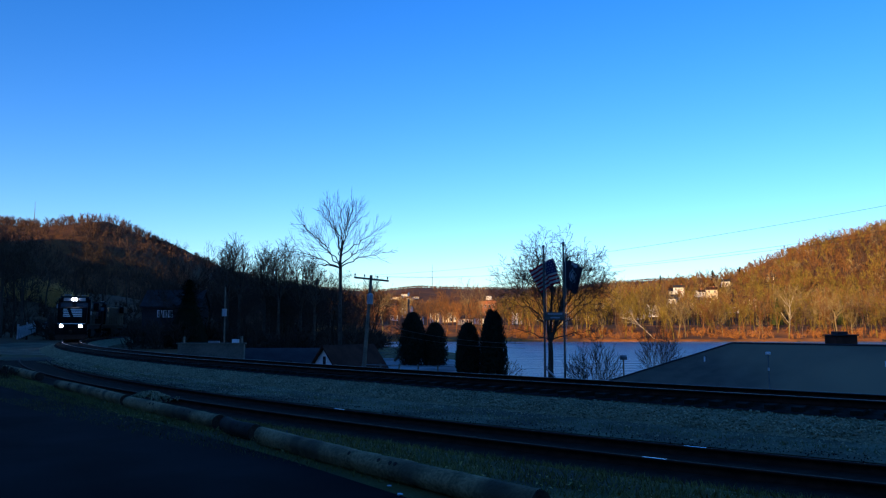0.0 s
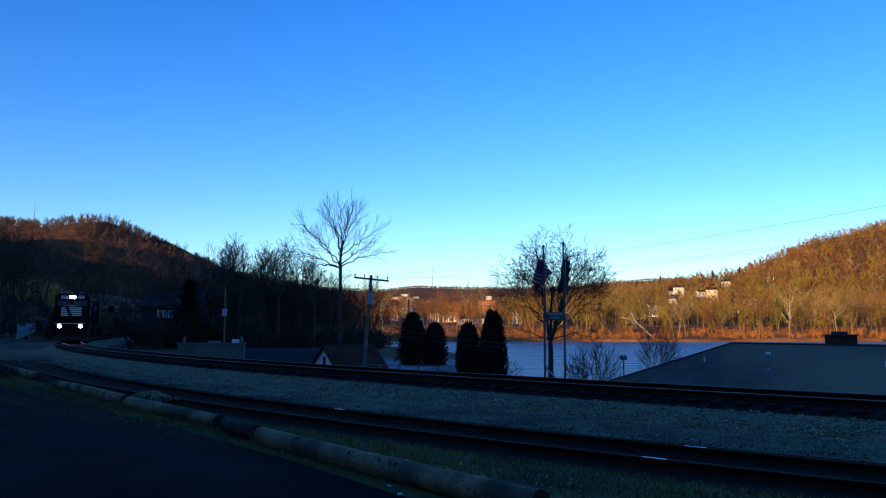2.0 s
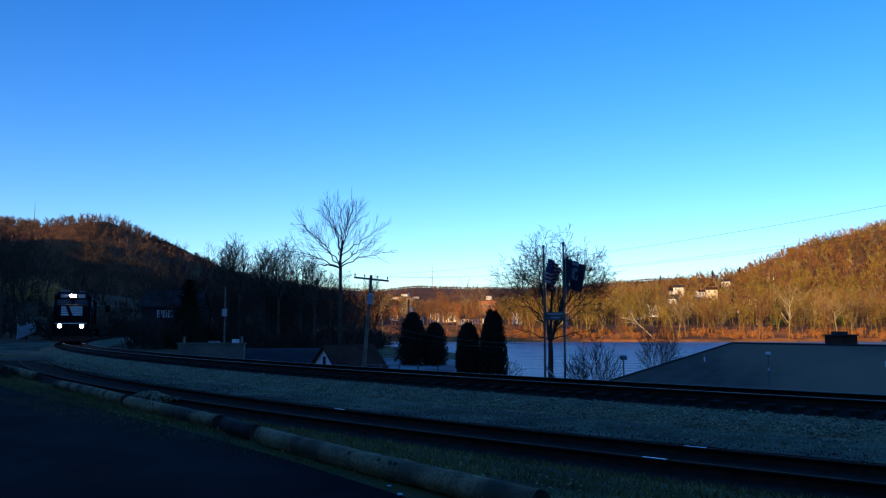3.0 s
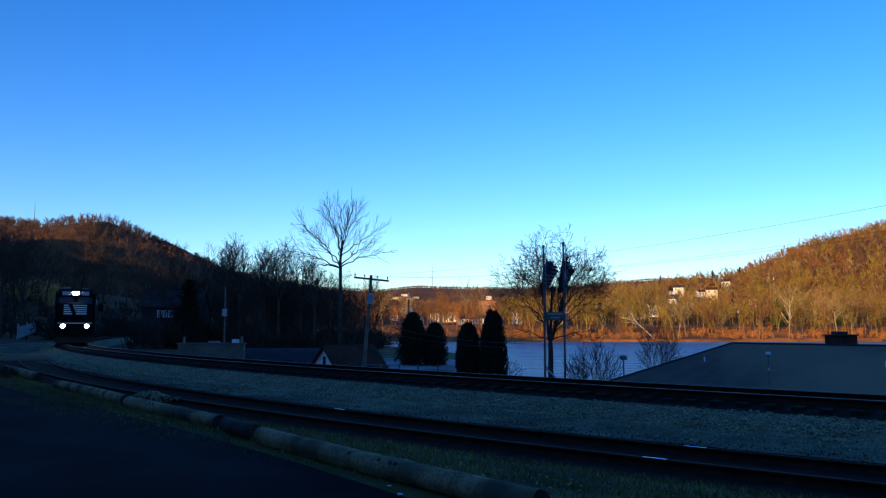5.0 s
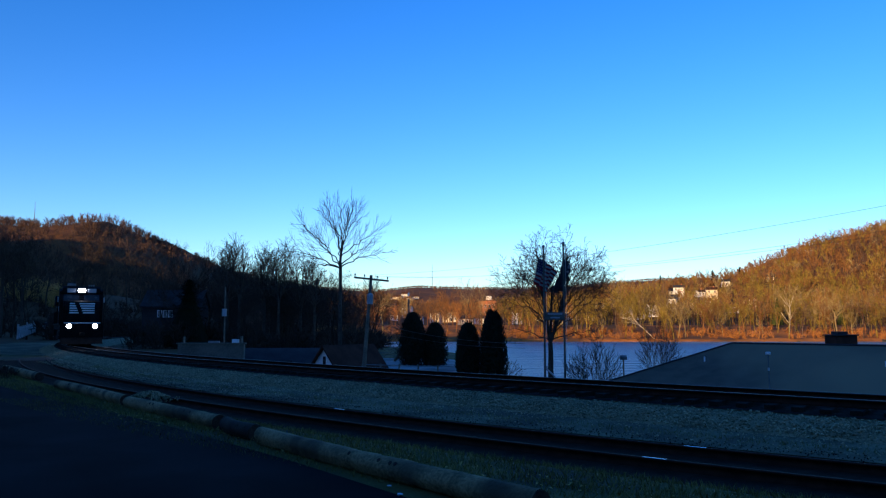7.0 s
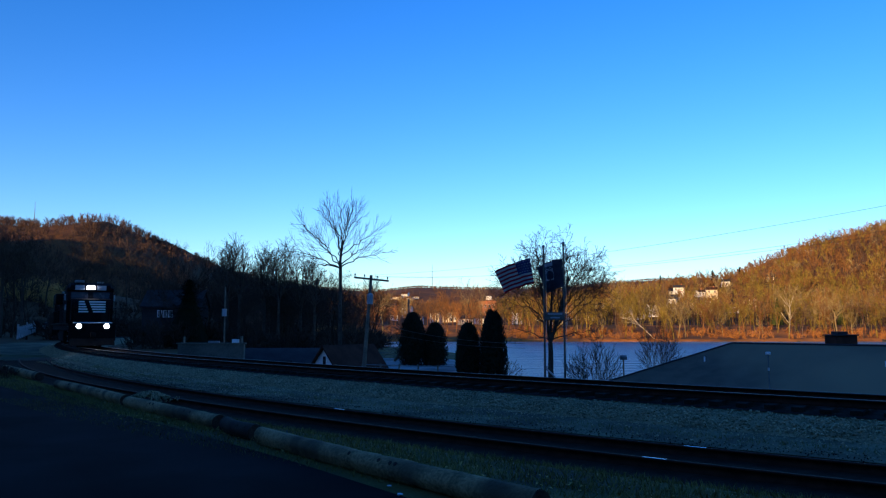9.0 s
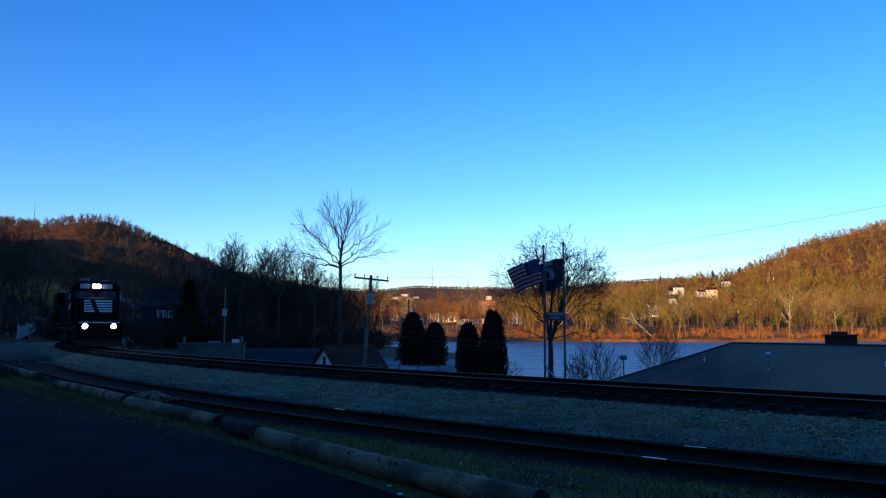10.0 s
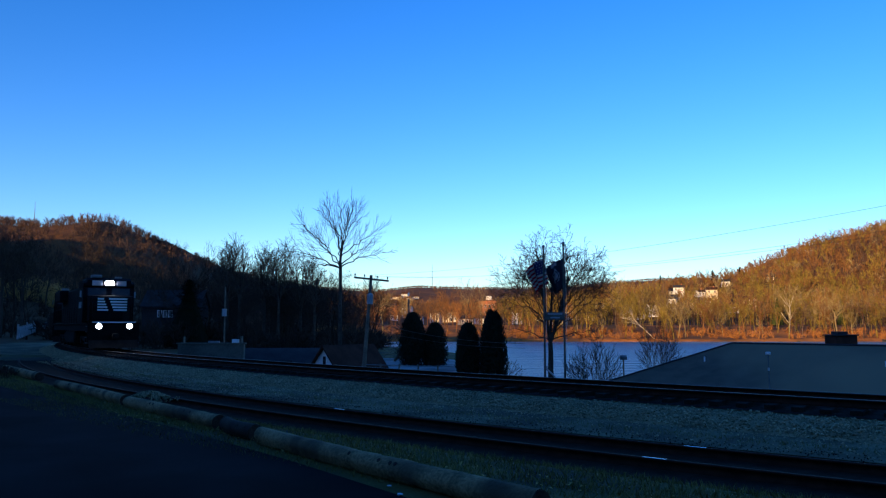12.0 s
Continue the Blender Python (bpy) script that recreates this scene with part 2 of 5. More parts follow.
def land(x, y):
    """Height of the ground."""
    x, y = np.asarray(x, float), np.asarray(y, float)
    dr = np.hypot(x - MAIN_C[0], y - MAIN_C[1]) - MAIN_R
    z = np.full(np.broadcast(x, y).shape, -0.66) + 0.0 * x
    ds = np.hypot(x - SIDE_C[0], y - SIDE_C[1]) - SIDE_R
    z = z - 0.2 * (1 - smooth(1.4, 2.2, np.abs(ds))) * (y < 49)
    inner = np.where(y < 300, np.clip(-dr, 0, None), 0)
    z = z - 0.5 * smooth(1, 4, inner) - 1.5 * smooth(8, 32, inner)
    # the left side rises behind the line
    rise = smooth(6, 90, np.clip(dr, 0, None)) * smooth(-45, -120, x) * smooth(20, 80, y) * smooth(330, 250, y)
    z = z + 13 * rise
    # the yard by the river lies lower
    z = z - 2.2 * smooth(2.5, 6, x) * smooth(46, 60, y) * smooth(14, 8, x) * (y < 120)
    z = z - 2.2 * smooth(8, 14, x) * smooth(8, 15, inner) * (y < 120) - 0.9 * smooth(-2, -5, x) * smooth(-20, -14, x) * smooth(14, 18, inner) * (y < 90)
    # river bed
    wet = smooth(-4, 5, y - bank(x)) * smooth(287, 279, y)
    z = z * (1 - wet) + wet * -7.0
    # far side: bank, flat, ridge
    far = smooth(281, 286, y)
    ridge = np.interp(x, (-700, -450, -330, -288, -240, -223, -180, -158, -112, -49, 0, 70, 120, 158, 186, 238, 290, 320, 420, 700),
                      (97, 92, 75, 69, 73, 64, 45, 35, 26, 12, 4, 8, 18, 21, 25, 32, 57, 64, 92, 107))
    near_edge = np.interp(x, (-300, -60, 0, 400), (300, 330, 380, 310))
    up = smooth(0, 1, (y - near_edge) / (530 - near_edge)) * (1 - 0.85 * smooth(640, 950, y))
    z = np.where(y > 279, (1 - far) * z + far * (-3.6 + 5.4 * smooth(284, 335, y) + ridge * up + 1.2 * ripple(x, y, 23.0) * up), z)
    # the distant range
    z = z + 74 * smooth(900, 1500, y) * (1 + 0.07 * ripple(x, y, 110.0)) * (0.86 + 0.14 * smooth(-140, -40, x)) * smooth(900, 500, np.abs(x))
    # the ridge behind and to the left, which hides the sun from the near ground: c runs along it, a across it
    c, a = 0.83 * x - 0.55 * y, 0.55 * x + 0.83 * y
    a0 = np.interp(c, (-180, -80), (0.0, -120.0))
    crest = np.interp(c, (-560, -500, -455, -400, -355, -300, -262, -230, -200, -175, 400, 600), (86, 86, 94, 100, 97, 78, 51, 47, 42, 37, 37, 10)) - 0.158 * a0
    hill = crest * np.exp(-((a - a0) / 75) ** 2) * smooth(-12, -52, a - 0.36 * np.clip(-c - 60, 0, 400))
    # unseen steep slope added close behind the eye to cut the sky's fill
    hill = np.maximum(hill, 36 * smooth(-9, -58, y) * smooth(-400, -300, y) * smooth(500, 300, np.abs(x)))
    z = z + np.maximum(hill - np.maximum(z, 0), 0)
    return z


def ground_sheet():
    inside = np.radians(np.arange(-36, 36.01, 0.3))
    outside = np.radians(np.arange(40, 321, 5.0))
    bear = np.concatenate((inside, outside))
    ranges = np.concatenate(([0.0], np.geomspace(1.5, 60, 120), np.arange(62, 270, 4), np.arange(270, 310, 2), np.arange(314, 600, 8), np.geomspace(610, 4600, 40)))
    rr, bb = np.meshgrid(ranges, bear, indexing="ij")
    x, y = rr * np.sin(bb), rr * np.cos(bb)
    v = np.stack((x, y, land(x, y)), -1).reshape(-1, 3)
    n, k = len(ranges), len(bear)
    i, j = np.meshgrid(np.arange(n - 1), np.arange(k), indexing="ij")
    j2 = (j + 1) % k
    f = np.stack((i * k + j, i * k + j2, (i + 1) * k + j2, (i + 1) * k + j), -1).reshape(-1, 4)[:, ::-1]
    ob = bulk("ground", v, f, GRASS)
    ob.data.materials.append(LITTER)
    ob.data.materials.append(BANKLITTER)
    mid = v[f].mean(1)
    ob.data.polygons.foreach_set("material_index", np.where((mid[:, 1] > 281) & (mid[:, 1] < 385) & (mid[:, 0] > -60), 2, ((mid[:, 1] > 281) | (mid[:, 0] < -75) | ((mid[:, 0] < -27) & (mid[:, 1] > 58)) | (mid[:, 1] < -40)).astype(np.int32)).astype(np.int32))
    ob.data.polygons.foreach_set("use_smooth", np.ones(len(f), dtype=bool))
    return tagged(ob, "winter grass and leaf-covered valley ground", "ground", kind="structure")


def water_material():
    m = bpy.data.materials.new("river_water")
    m.use_nodes = True
    n, link = m.node_tree.nodes, m.node_tree.links.new
    b = n["Principled BSDF"]
    b.inputs["Base Color"].default_value = (0.06, 0.14, 0.2, 1)
    b.inputs["Roughness"].default_value = 0.33
    b.inputs["IOR"].default_value = 1.33
    b.inputs["Specular IOR Level"].default_value = 0.5
    at, mp = n.new("ShaderNodeNewGeometry"), n.new("ShaderNodeMapping")
    mp.inputs["Scale"].default_value = (0.12, 0.55, 1.0)
    link(at.outputs["Position"], mp.inputs["Vector"])
    a, bp = n.new("ShaderNodeTexNoise"), n.new("ShaderNodeBump")
    a.inputs["Scale"].default_value, a.inputs["Detail"].default_value = 0.5, 6
    bp.inputs["Strength"].default_value, bp.inputs["Distance"].default_value = 1.0, 3.6
    link(mp.outputs["Vector"], a.inputs["Vector"])
    link(a.outputs["Fac"], bp.inputs["Height"])
    link(bp.outputs["Normal"], b.inputs["Normal"])
    return m


def river():
    bm = B()
    vs = [bm.verts.new((x, y, WATER_Z)) for x, y in ((-90, 70), (1500, 70), (1500, 292), (-90, 292))]
    bm.faces.new(vs)
    return tagged(part("water", bm, water_material()), "wide rippled river reflecting the pale sky", "river", kind="structure")


ground_sheet()
river()


# ---- railway ----
def swept(name, centre, radius, a0, a1, outline, material, steps, parent=None, closed=True):
    """An outline of (offset outwards, height) carried along an arc (degrees)."""
    ang = np.radians(np.linspace(a0, a1, steps))
    o = np.array(outline)
    k = len(o)
    r = radius + o[:, 0]
    v = np.stack((centre[0] + np.cos(ang)[:, None] * r, centre[1] + np.sin(ang)[:, None] * r, np.broadcast_to(o[:, 1], (steps, k))), -1).reshape(-1, 3)
    span = k if closed else k - 1
    i, j = np.meshgrid(np.arange(steps - 1), np.arange(span), indexing="ij")
    f = np.stack((i * k + j, (i + 1) * k + j, (i + 1) * k + (j + 1) % k, i * k + (j + 1) % k), -1).reshape(-1, 4)
    return bulk(name, v, f, material, parent)


RAIL = [(-0.07, -0.17), (0.07, -0.17), (0.07, -0.155), (0.012, -0.135), (0.012, -0.045), (0.036, -0.035), (0.036, -0.006), (-0.036, -0.006), (-0.036, -0.035), (-0.012, -0.045), (-0.012, -0.135), (-0.07, -0.155)]
HEAD = [(-0.034, -0.0055), (-0.03, 0.0), (0.03, 0.0), (0.034, -0.0055)]


def track(name, centre, radius, z, a0, a1, head, gap, label, steps):
    base = new(name)
    tagged(base, label, "railway track", kind="structure")
    for off in (-0.7525, 0.7525):
        rail = swept("rail", centre, radius + off, a0, a1, [(x, h + z) for x, h in RAIL], RUST, steps, base)
        swept("rail_head", centre, radius + off, a0, a1, [(x, h + z) for x, h in HEAD], head, steps, rail, closed=False)
    bm = box(B(), (0, 0, 0), (2.55, 0.23, 0.16), bevel=0.012)
    me = bpy.data.meshes.new("tie")
    bm.to_mesh(me)
    bm.free()
    me.materials.append(TIE)
    rng = random.Random(name)
    step = math.degrees(gap / radius)
    a = a0 + step
    while a < a1:
        o = new("tie", me)
        o.parent = base
        r = radians(a)
        q = radius + rng.uniform(-0.05, 0.05)
        o.matrix_basis = pose(centre[0] + q * math.cos(r), centre[1] + q * math.sin(r), z - 0.25 + rng.uniform(-0.012, 0.006), 0, rng.uniform(-0.4, 0.4), a + rng.uniform(-1.2, 1.2))
        a += step
    return base


track("main_railway_track", MAIN_C, MAIN_R, 0.0, -166, -118, RAILTOP, 0.56, "curved main railway line with shiny worn rails", 240)
track("siding_railway_track", SIDE_C, SIDE_R, -0.6, -151.5, -117, DULLTOP, 0.56, "rusty disused siding half sunk in dirt", 140)
tagged(swept("main_ballast", MAIN_C, MAIN_R, -172, -114, [(-3.4, -1.3), (-1.7, -0.32), (-1.3, -0.30), (1.25, -0.30), (1.5, -0.34), (2.5, -0.68), (2.6, -0.9)], BALLAST, 220, closed=False),
       "grey crushed-stone ballast bed of the main line", "ballast", kind="structure")
# bed darker than the ballast, from rail to rail and just past
DARKBED = surface("dark_track_bed", (0.01, 0.009, 0.008), (0.04, 0.036, 0.03), 3, 20, 0.95, bump=0.6, spec=0.03)
tagged(swept("track_bed", MAIN_C, MAIN_R, -172, -114, [(-1.45, -0.30), (-1.3, -0.275), (1.3, -0.275), (1.42, -0.30)], DARKBED, 220, closed=False),
       "dark stone between the main line's rails", "ballast", kind="structure")
SIDEDIRT = surface("dirty_siding_bed", (0.01, 0.007, 0.005), (0.035, 0.024, 0.016), 2.5, 18, 0.95, bump=0.8, spec=0.04)
tagged(swept("siding_ballast", SIDE_C, SIDE_R, -152, -114, [(-1.25, -0.75), (-1.1, -0.755), (1.4, -0.755), (2.1, -0.74)], SIDEDIRT, 120, closed=False),
       "dirty fine gravel bed under the siding", "ballast", kind="structure")


def gravel_strip():
    """Fine grey gravel from the toe of the main ballast to the siding's bed."""
    ang = np.radians(np.linspace(-163, -118, 180))
    d = np.stack((np.cos(ang), np.sin(ang)), -1)
    near_toe = MAIN_R + 2.4
    w = MAIN_C - SIDE_C
    q = d @ w
    far = -q + np.sqrt(q * q - w @ w + (SIDE_R - 1.9) ** 2)
    far = np.where(np.isfinite(far), far, near_toe)
    near = np.full(len(ang), near_toe)
    between = np.minimum(far + 0.7, near + 0.9 + 3.6 * smooth(-148, -140, np.degrees(ang)))
    open_side = near + 6.5 * smooth(-146.5, -151, np.degrees(ang))
    far = np.clip(np.maximum(between, open_side), near + 0.05, near + 8.5)
    k = np.linspace(0, 1, 5)
    r = near[:, None] * (1 - k) + far[:, None] * k
    x, y = MAIN_C[0] + d[:, :1] * r, MAIN_C[1] + d[:, 1:] * r
    v = np.stack((x, y, np.maximum(-0.648, land(x, y) + 0.02)), -1).reshape(-1, 3)
    i, j = np.meshgrid(np.arange(len(ang) - 1), np.arange(4), indexing="ij")
    f = np.stack((i * 5 + j, (i + 1) * 5 + j, (i + 1) * 5 + j + 1, i * 5 + j + 1), -1).reshape(-1, 4)
    return tagged(bulk("gravel_shoulder", v, f, GRIT), "fine grey gravel between the two tracks", "gravel", kind="structure")


gravel_strip()


def road():
    """The edge of the road runs along the siding."""
    edge = [(14.0, -3.0), (5.0, 3.3), (-0.38, 9.4), (-2.4, 12.0), (-5.6, 15.8), (-7.9, 18.3), (-13.0, 24.9), (-19.3, 32.6), (-30.0, 45.5), (-52.0, 78.0), (-75.0, 120.0)]
    bm = B()
    a = [bm.verts.new((x, y, -0.635 + max(0.0, 0.02 * (y - 45)))) for x, y in edge]
    b = [bm.verts.new((x - 9.5 - 0.02 * i, y - 6.5, -0.635 + max(0.0, 0.02 * (y - 45)))) for i, (x, y) in enumerate(edge)]
    for i in range(len(a) - 1):
        bm.faces.new((a[i], a[i + 1], b[i + 1], b[i]))
    bmesh.ops.recalc_face_normals(bm, faces=bm.faces[:])
    return tagged(part("road", bm, ASPHALT), "dark worn asphalt road beside the tracks", "road", kind="structure")


road()


# ---- trees ----
def tubes(segs, n=3):
    """Tapered tubes: rows of two ends and two radii."""
    s = np.asarray(segs, float)
    a, b, r0, r1 = s[:, 0:3], s[:, 3:6], s[:, 6], s[:, 7]
    d = b - a
    d = d / np.maximum(np.linalg.norm(d, axis=1, keepdims=True), 1e-6)
    ref = np.where(np.abs(d[:, 2:3]) < 0.9, (0, 0, 1.0), (1.0, 0, 0))
    u = np.cross(d, ref)
    u /= np.linalg.norm(u, axis=1, keepdims=True)
    w = np.cross(d, u)
    th = np.arange(n) * 2 * math.pi / n
    ring = np.cos(th)[None, :, None] * u[:, None] + np.sin(th)[None, :, None] * w[:, None]
    v = np.stack((a[:, None] + ring * r0[:, None, None], b[:, None] + ring * r1[:, None, None]), 1).reshape(-1, 3)
    i, j = np.meshgrid(np.arange(len(s)), np.arange(n), indexing="ij")
    j2 = (j + 1) % n
    f = np.stack((i * 2 * n + j, i * 2 * n + j2, i * 2 * n + n + j2, i * 2 * n + n + j), -1).reshape(-1, 4)
    return v, f


def grow(rng, p, d, length, radius, level, deep, out, bend=0.22, lift=0.12, kids=(3, 4), angle=(28, 55), shrink=(0.55, 0.75), thin=0.62, env=None, first=4, stiff=1.0, start=1):
    """A limb in three wavering pieces that carries further limbs."""
    steps = first if level == 0 else 3
    if level == 0:
        bend, lift, loose = bend * stiff, lift, bend
    else:
        loose = bend
    nodes = []
    for i in range(steps):
        d = (d + Vector((rng.gauss(0, bend), rng.gauss(0, bend), rng.gauss(0, bend) + lift)) * 0.55).normalized()
        q = p + d * (length / steps)
        r2 = radius * (1 - 0.38 / steps)
        out.append((*p, *q, radius, max(r2, 0.004), level))
        p, radius = q, r2
        nodes.append((p.copy(), d.copy(), radius))
        if env and level and not env(p):
            return
    if level >= deep:
        return
    for q, e, r in nodes[(start if level == 0 else 0):]:
        for _ in range(rng.randint(*kids) - (1 if q is not nodes[-1][0] else 0)):
            side = e.orthogonal().normalized()
            side.rotate(Matrix.Rotation(rng.uniform(0, 6.283), 3, e))
            t = radians(rng.uniform(*angle))
            nd = (e * math.cos(t) + side * math.sin(t)).normalized()
            grow(rng, q, nd, length * rng.uniform(*shrink), r * thin, level + 1, deep, out, loose, lift, kids, angle, shrink, thin, env, first, stiff, start)


def bare_tree(name, place, label, seed, height, spread, trunk, radius, deep, dirn=(0, 0, 1), material=None, fine_material=None, **how):
    """A leafless tree: trunk and limbs in one part, the twigs in another."""
    rng, segs = random.Random(seed), []
    grow(rng, Vector((0, 0, 0)), Vector(dirn), trunk, radius, 0, deep, segs, **how)
    base = new(name)
    base.location = place
    a = np.array(segs)
    k = height / a[:, 5].max()
    wide = spread / (np.ptp(a[:, 3]) * k) if spread else 1.0
    a[:, 0:6] *= np.array((k * wide, k * wide, k, k * wide, k * wide, k))
    big = a[a[:, 8] <= 1]
    fine = a[a[:, 8] > 1]
    v, f = tubes(big, 7)
    bulk("trunk", v, f, material or BARK, base)
    v, f = tubes(fine, 3)
    bulk("crown", v, f, fine_material or TWIG, base)
    return tagged(base, label, "tree")


def reaching_tree(name, place, label, rows, material=None, fine_material=None):
    base = new(name)
    base.location = place
    v, f = tubes(rows[rows[:, 8] == 0], 6)
    bulk("trunk", v, f, material or BARK, base)
    v, f = tubes(rows[rows[:, 8] > 0], 3)
    bulk("crown", v, f, fine_material or TWIG, base)
    return tagged(base, label, "tree")


def bough(g, rows, p, tip, way, r0, level, last, how):
    """A limb that leaves along way and bends over to its tip, with side limbs down to the twigs."""
    spacing, ratio, angle, lift, least, inner = how
    size = float(np.linalg.norm(tip - p))
    n = int(np.clip(size / 0.3, 3, 12))
    ctrl = p + way * size * 0.55
    t = np.linspace(0, 1, n + 1)[:, None]
    pts = (1 - t) ** 2 * p + 2 * t * (1 - t) * ctrl + t * t * tip
    pts[1:-1] += g.normal(0, 0.018 * size, (n - 1, 3))
    rad = np.maximum(r0 * (1 - 0.8 * t[:, 0] ** 0.7), least * 0.6)
    for a in range(n):
        rows.append((*pts[a], *pts[a + 1], rad[a], rad[a + 1], 0 if r0 > least * 4 else 2))
    if level == last:
        return
    count = max(2, int(size / spacing[level]))
    turn = g.uniform(0, 6.283)
    for c in range(count):
        f = (inner if level == 0 else 0.22) + (0.98 - (inner if level == 0 else 0.22)) * (c + g.uniform(0, 0.8)) / count
        a = min(int(f * n), n - 1)
        q = pts[a] + (pts[a + 1] - pts[a]) * (f * n - a)
        d = pts[a + 1] - pts[a]
        d = d / np.linalg.norm(d)
        turn += 2.4 + g.normal(0, 0.4)
        u = np.cross(d, (0.31, 0.17, 0.93))
        u = u / np.linalg.norm(u)
        w = np.cross(d, u)
        e = radians(g.uniform(*angle))
        nd = d * math.cos(e) + (u * math.cos(turn) + w * math.sin(turn)) * math.sin(e)
        nd[2] += lift
        nd = nd / np.linalg.norm(nd)
        long = size * ratio * (1.15 - 0.65 * f) * g.uniform(0.65, 1.2)
        end = q + nd * long + np.array((0, 0, lift * 0.5 * long))
        bough(g, rows, q, end, nd, max(rad[a] * 0.62, least), level + 1, last, how)


def limb_tree(seed, fork, stems, limbs, stem_r, last=3, spacing=(0.36, 0.32, 0.25), ratio=0.58, angle=(28, 52), lift=0.12, least=0.011, inner=0.22):
    """A leafless tree on a straight trunk. stems: end of each stem that leaves the fork. limbs: stem, share of its length, tip."""
    g = np.random.default_rng(seed)
    rows = []
    base, top = np.zeros(3), np.array((0.0, 0.0, fork))
    how = (spacing, ratio, angle, lift, least, inner)
    pts = [base * (1 - k) + top * k + (g.normal(0, 0.02), g.normal(0, 0.02), 0) * np.array(0 < k < 1) for k in np.linspace(0, 1, 6)]
    for k in range(5):
        rows.append((*pts[k], *pts[k + 1], stem_r * (1.3 - 0.07 * k), stem_r * (1.3 - 0.07 * (k + 1)), 0))
    ends = []
    for e in stems:
        e = np.array(e, float)
        mid = top * 0.5 + e * 0.5 + (0, 0, -0.06 * fork) + g.normal(0, 0.05, 3)
        r = stem_r * (0.95 if len(stems) == 1 else 0.72)
        rows += [(*top, *mid, r, r * 0.8, 0), (*mid, *e, r * 0.8, r * 0.55, 0)]
        ends.append((top, mid, e, r))
    for k, f, tip in limbs:
        a, m, e, r = ends[k]
        p = a + (m - a) * f * 2 if f < 0.5 else m + (e - m) * (f * 2 - 1)
        tip = np.array(tip, float)
        d = tip - p
        way = d / np.linalg.norm(d) * (1, 1, 0.75) + (e - a) / np.linalg.norm(e - a) * 0.35
        bough(g, rows, p, tip, way / np.linalg.norm(way), r * (0.48 - 0.12 * f), 0, last, how)
    return np.array(rows)


def dome(seed, n, centre, radii, low, stems):
    """Limbs whose tips spread evenly over a dome; each leaves the nearest stem."""
    g = np.random.default_rng(seed)
    out = []
    for i in range(n):
        h = low + (0.98 - low) * (i + 0.5) / n
        az = i * 2.39996 + g.uniform(-0.3, 0.3)
        c = math.sqrt(max(0.0, 1 - h * h))
        q = g.uniform(0.82, 1.04)
        tip = (centre[0] + radii[0] * c * math.cos(az) * q, centre[1] + radii[1] * c * math.sin(az) * q, centre[2] + radii[2] * h * q)
        k = min(range(len(stems)), key=lambda j: (stems[j][0] - tip[0]) ** 2 + (stems[j][1] - tip[1]) ** 2)
        out.append((k, float(np.clip(0.12 + 0.85 * (i + 0.5) / n + g.uniform(-0.1, 0.1), 0.02, 0.98)), tip))
    return out


def woods_template(seed, height, deep=3, twigs=260, twig=1.3, width=0.05, kids=(2, 3), start=1, low=1, stem=True):
    """A leafless forest tree about as high as given: triangles for limbs and a haze of twigs."""
    rng, segs = random.Random(seed), []
    grow(rng, Vector((0, 0, -1)), Vector((rng.gauss(0, 0.05), rng.gauss(0, 0.05), 1)), height * 0.62, height * 0.014, 0, deep, segs, bend=0.16, lift=0.16, kids=kids, angle=(25, 50), shrink=(0.42, 0.6), thin=0.55, start=start)
    a = np.array(segs)
    a[:, 0:6] *= height / (a[:, 5].max() + 0.4 * twig)
    v, f = tubes(a[a[:, 8] == 0, :8], 3)
    tri = np.concatenate((f[:, (0, 1, 2)], f[:, (0, 2, 3)]))
    if not stem:
        v, tri = np.zeros((0, 3)), np.zeros((0, 3), dtype=int)
    g = np.random.default_rng(seed)
    limbs = a[a[:, 8] > 0]
    w = g.normal(0, 1, (len(limbs), 3))
    w = w / np.linalg.norm(w, axis=1, keepdims=True) * limbs[:, 6:7] * 1.35
    lv = np.stack((limbs[:, 0:3] - w, limbs[:, 0:3] + w, limbs[:, 3:6] + (limbs[:, 3:6] - limbs[:, 0:3]) * 0.25), 1).reshape(-1, 3)
    tri = np.concatenate((tri, np.arange(len(lv)).reshape(-1, 3) + len(v)))
    v = np.concatenate((v, lv))
    outer = a[a[:, 8] >= low]
    pick = g.integers(0, len(outer), twigs)
    k = g.random((twigs, 1))
    p = outer[pick, 0:3] * (1 - k) + outer[pick, 3:6] * k
    d = outer[pick, 3:6] - outer[pick, 0:3]
    d = d / np.linalg.norm(d, axis=1, keepdims=True) + g.normal(0, 0.55, (twigs, 3)) + (0, 0, 0.35)
    q = p + d / np.linalg.norm(d, axis=1, keepdims=True) * g.uniform(0.5, 1.0, (twigs, 1)) * twig
    s = g.normal(0, 1, (twigs, 3))
    s = s / np.linalg.norm(s, axis=1, keepdims=True) * width
    tv = np.stack((p - s, p + s, q), 1).reshape(-1, 3)
    tf = np.arange(len(tv)).reshape(-1, 3) + len(v)
    return np.concatenate((v, tv)), np.concatenate((tri, tf))


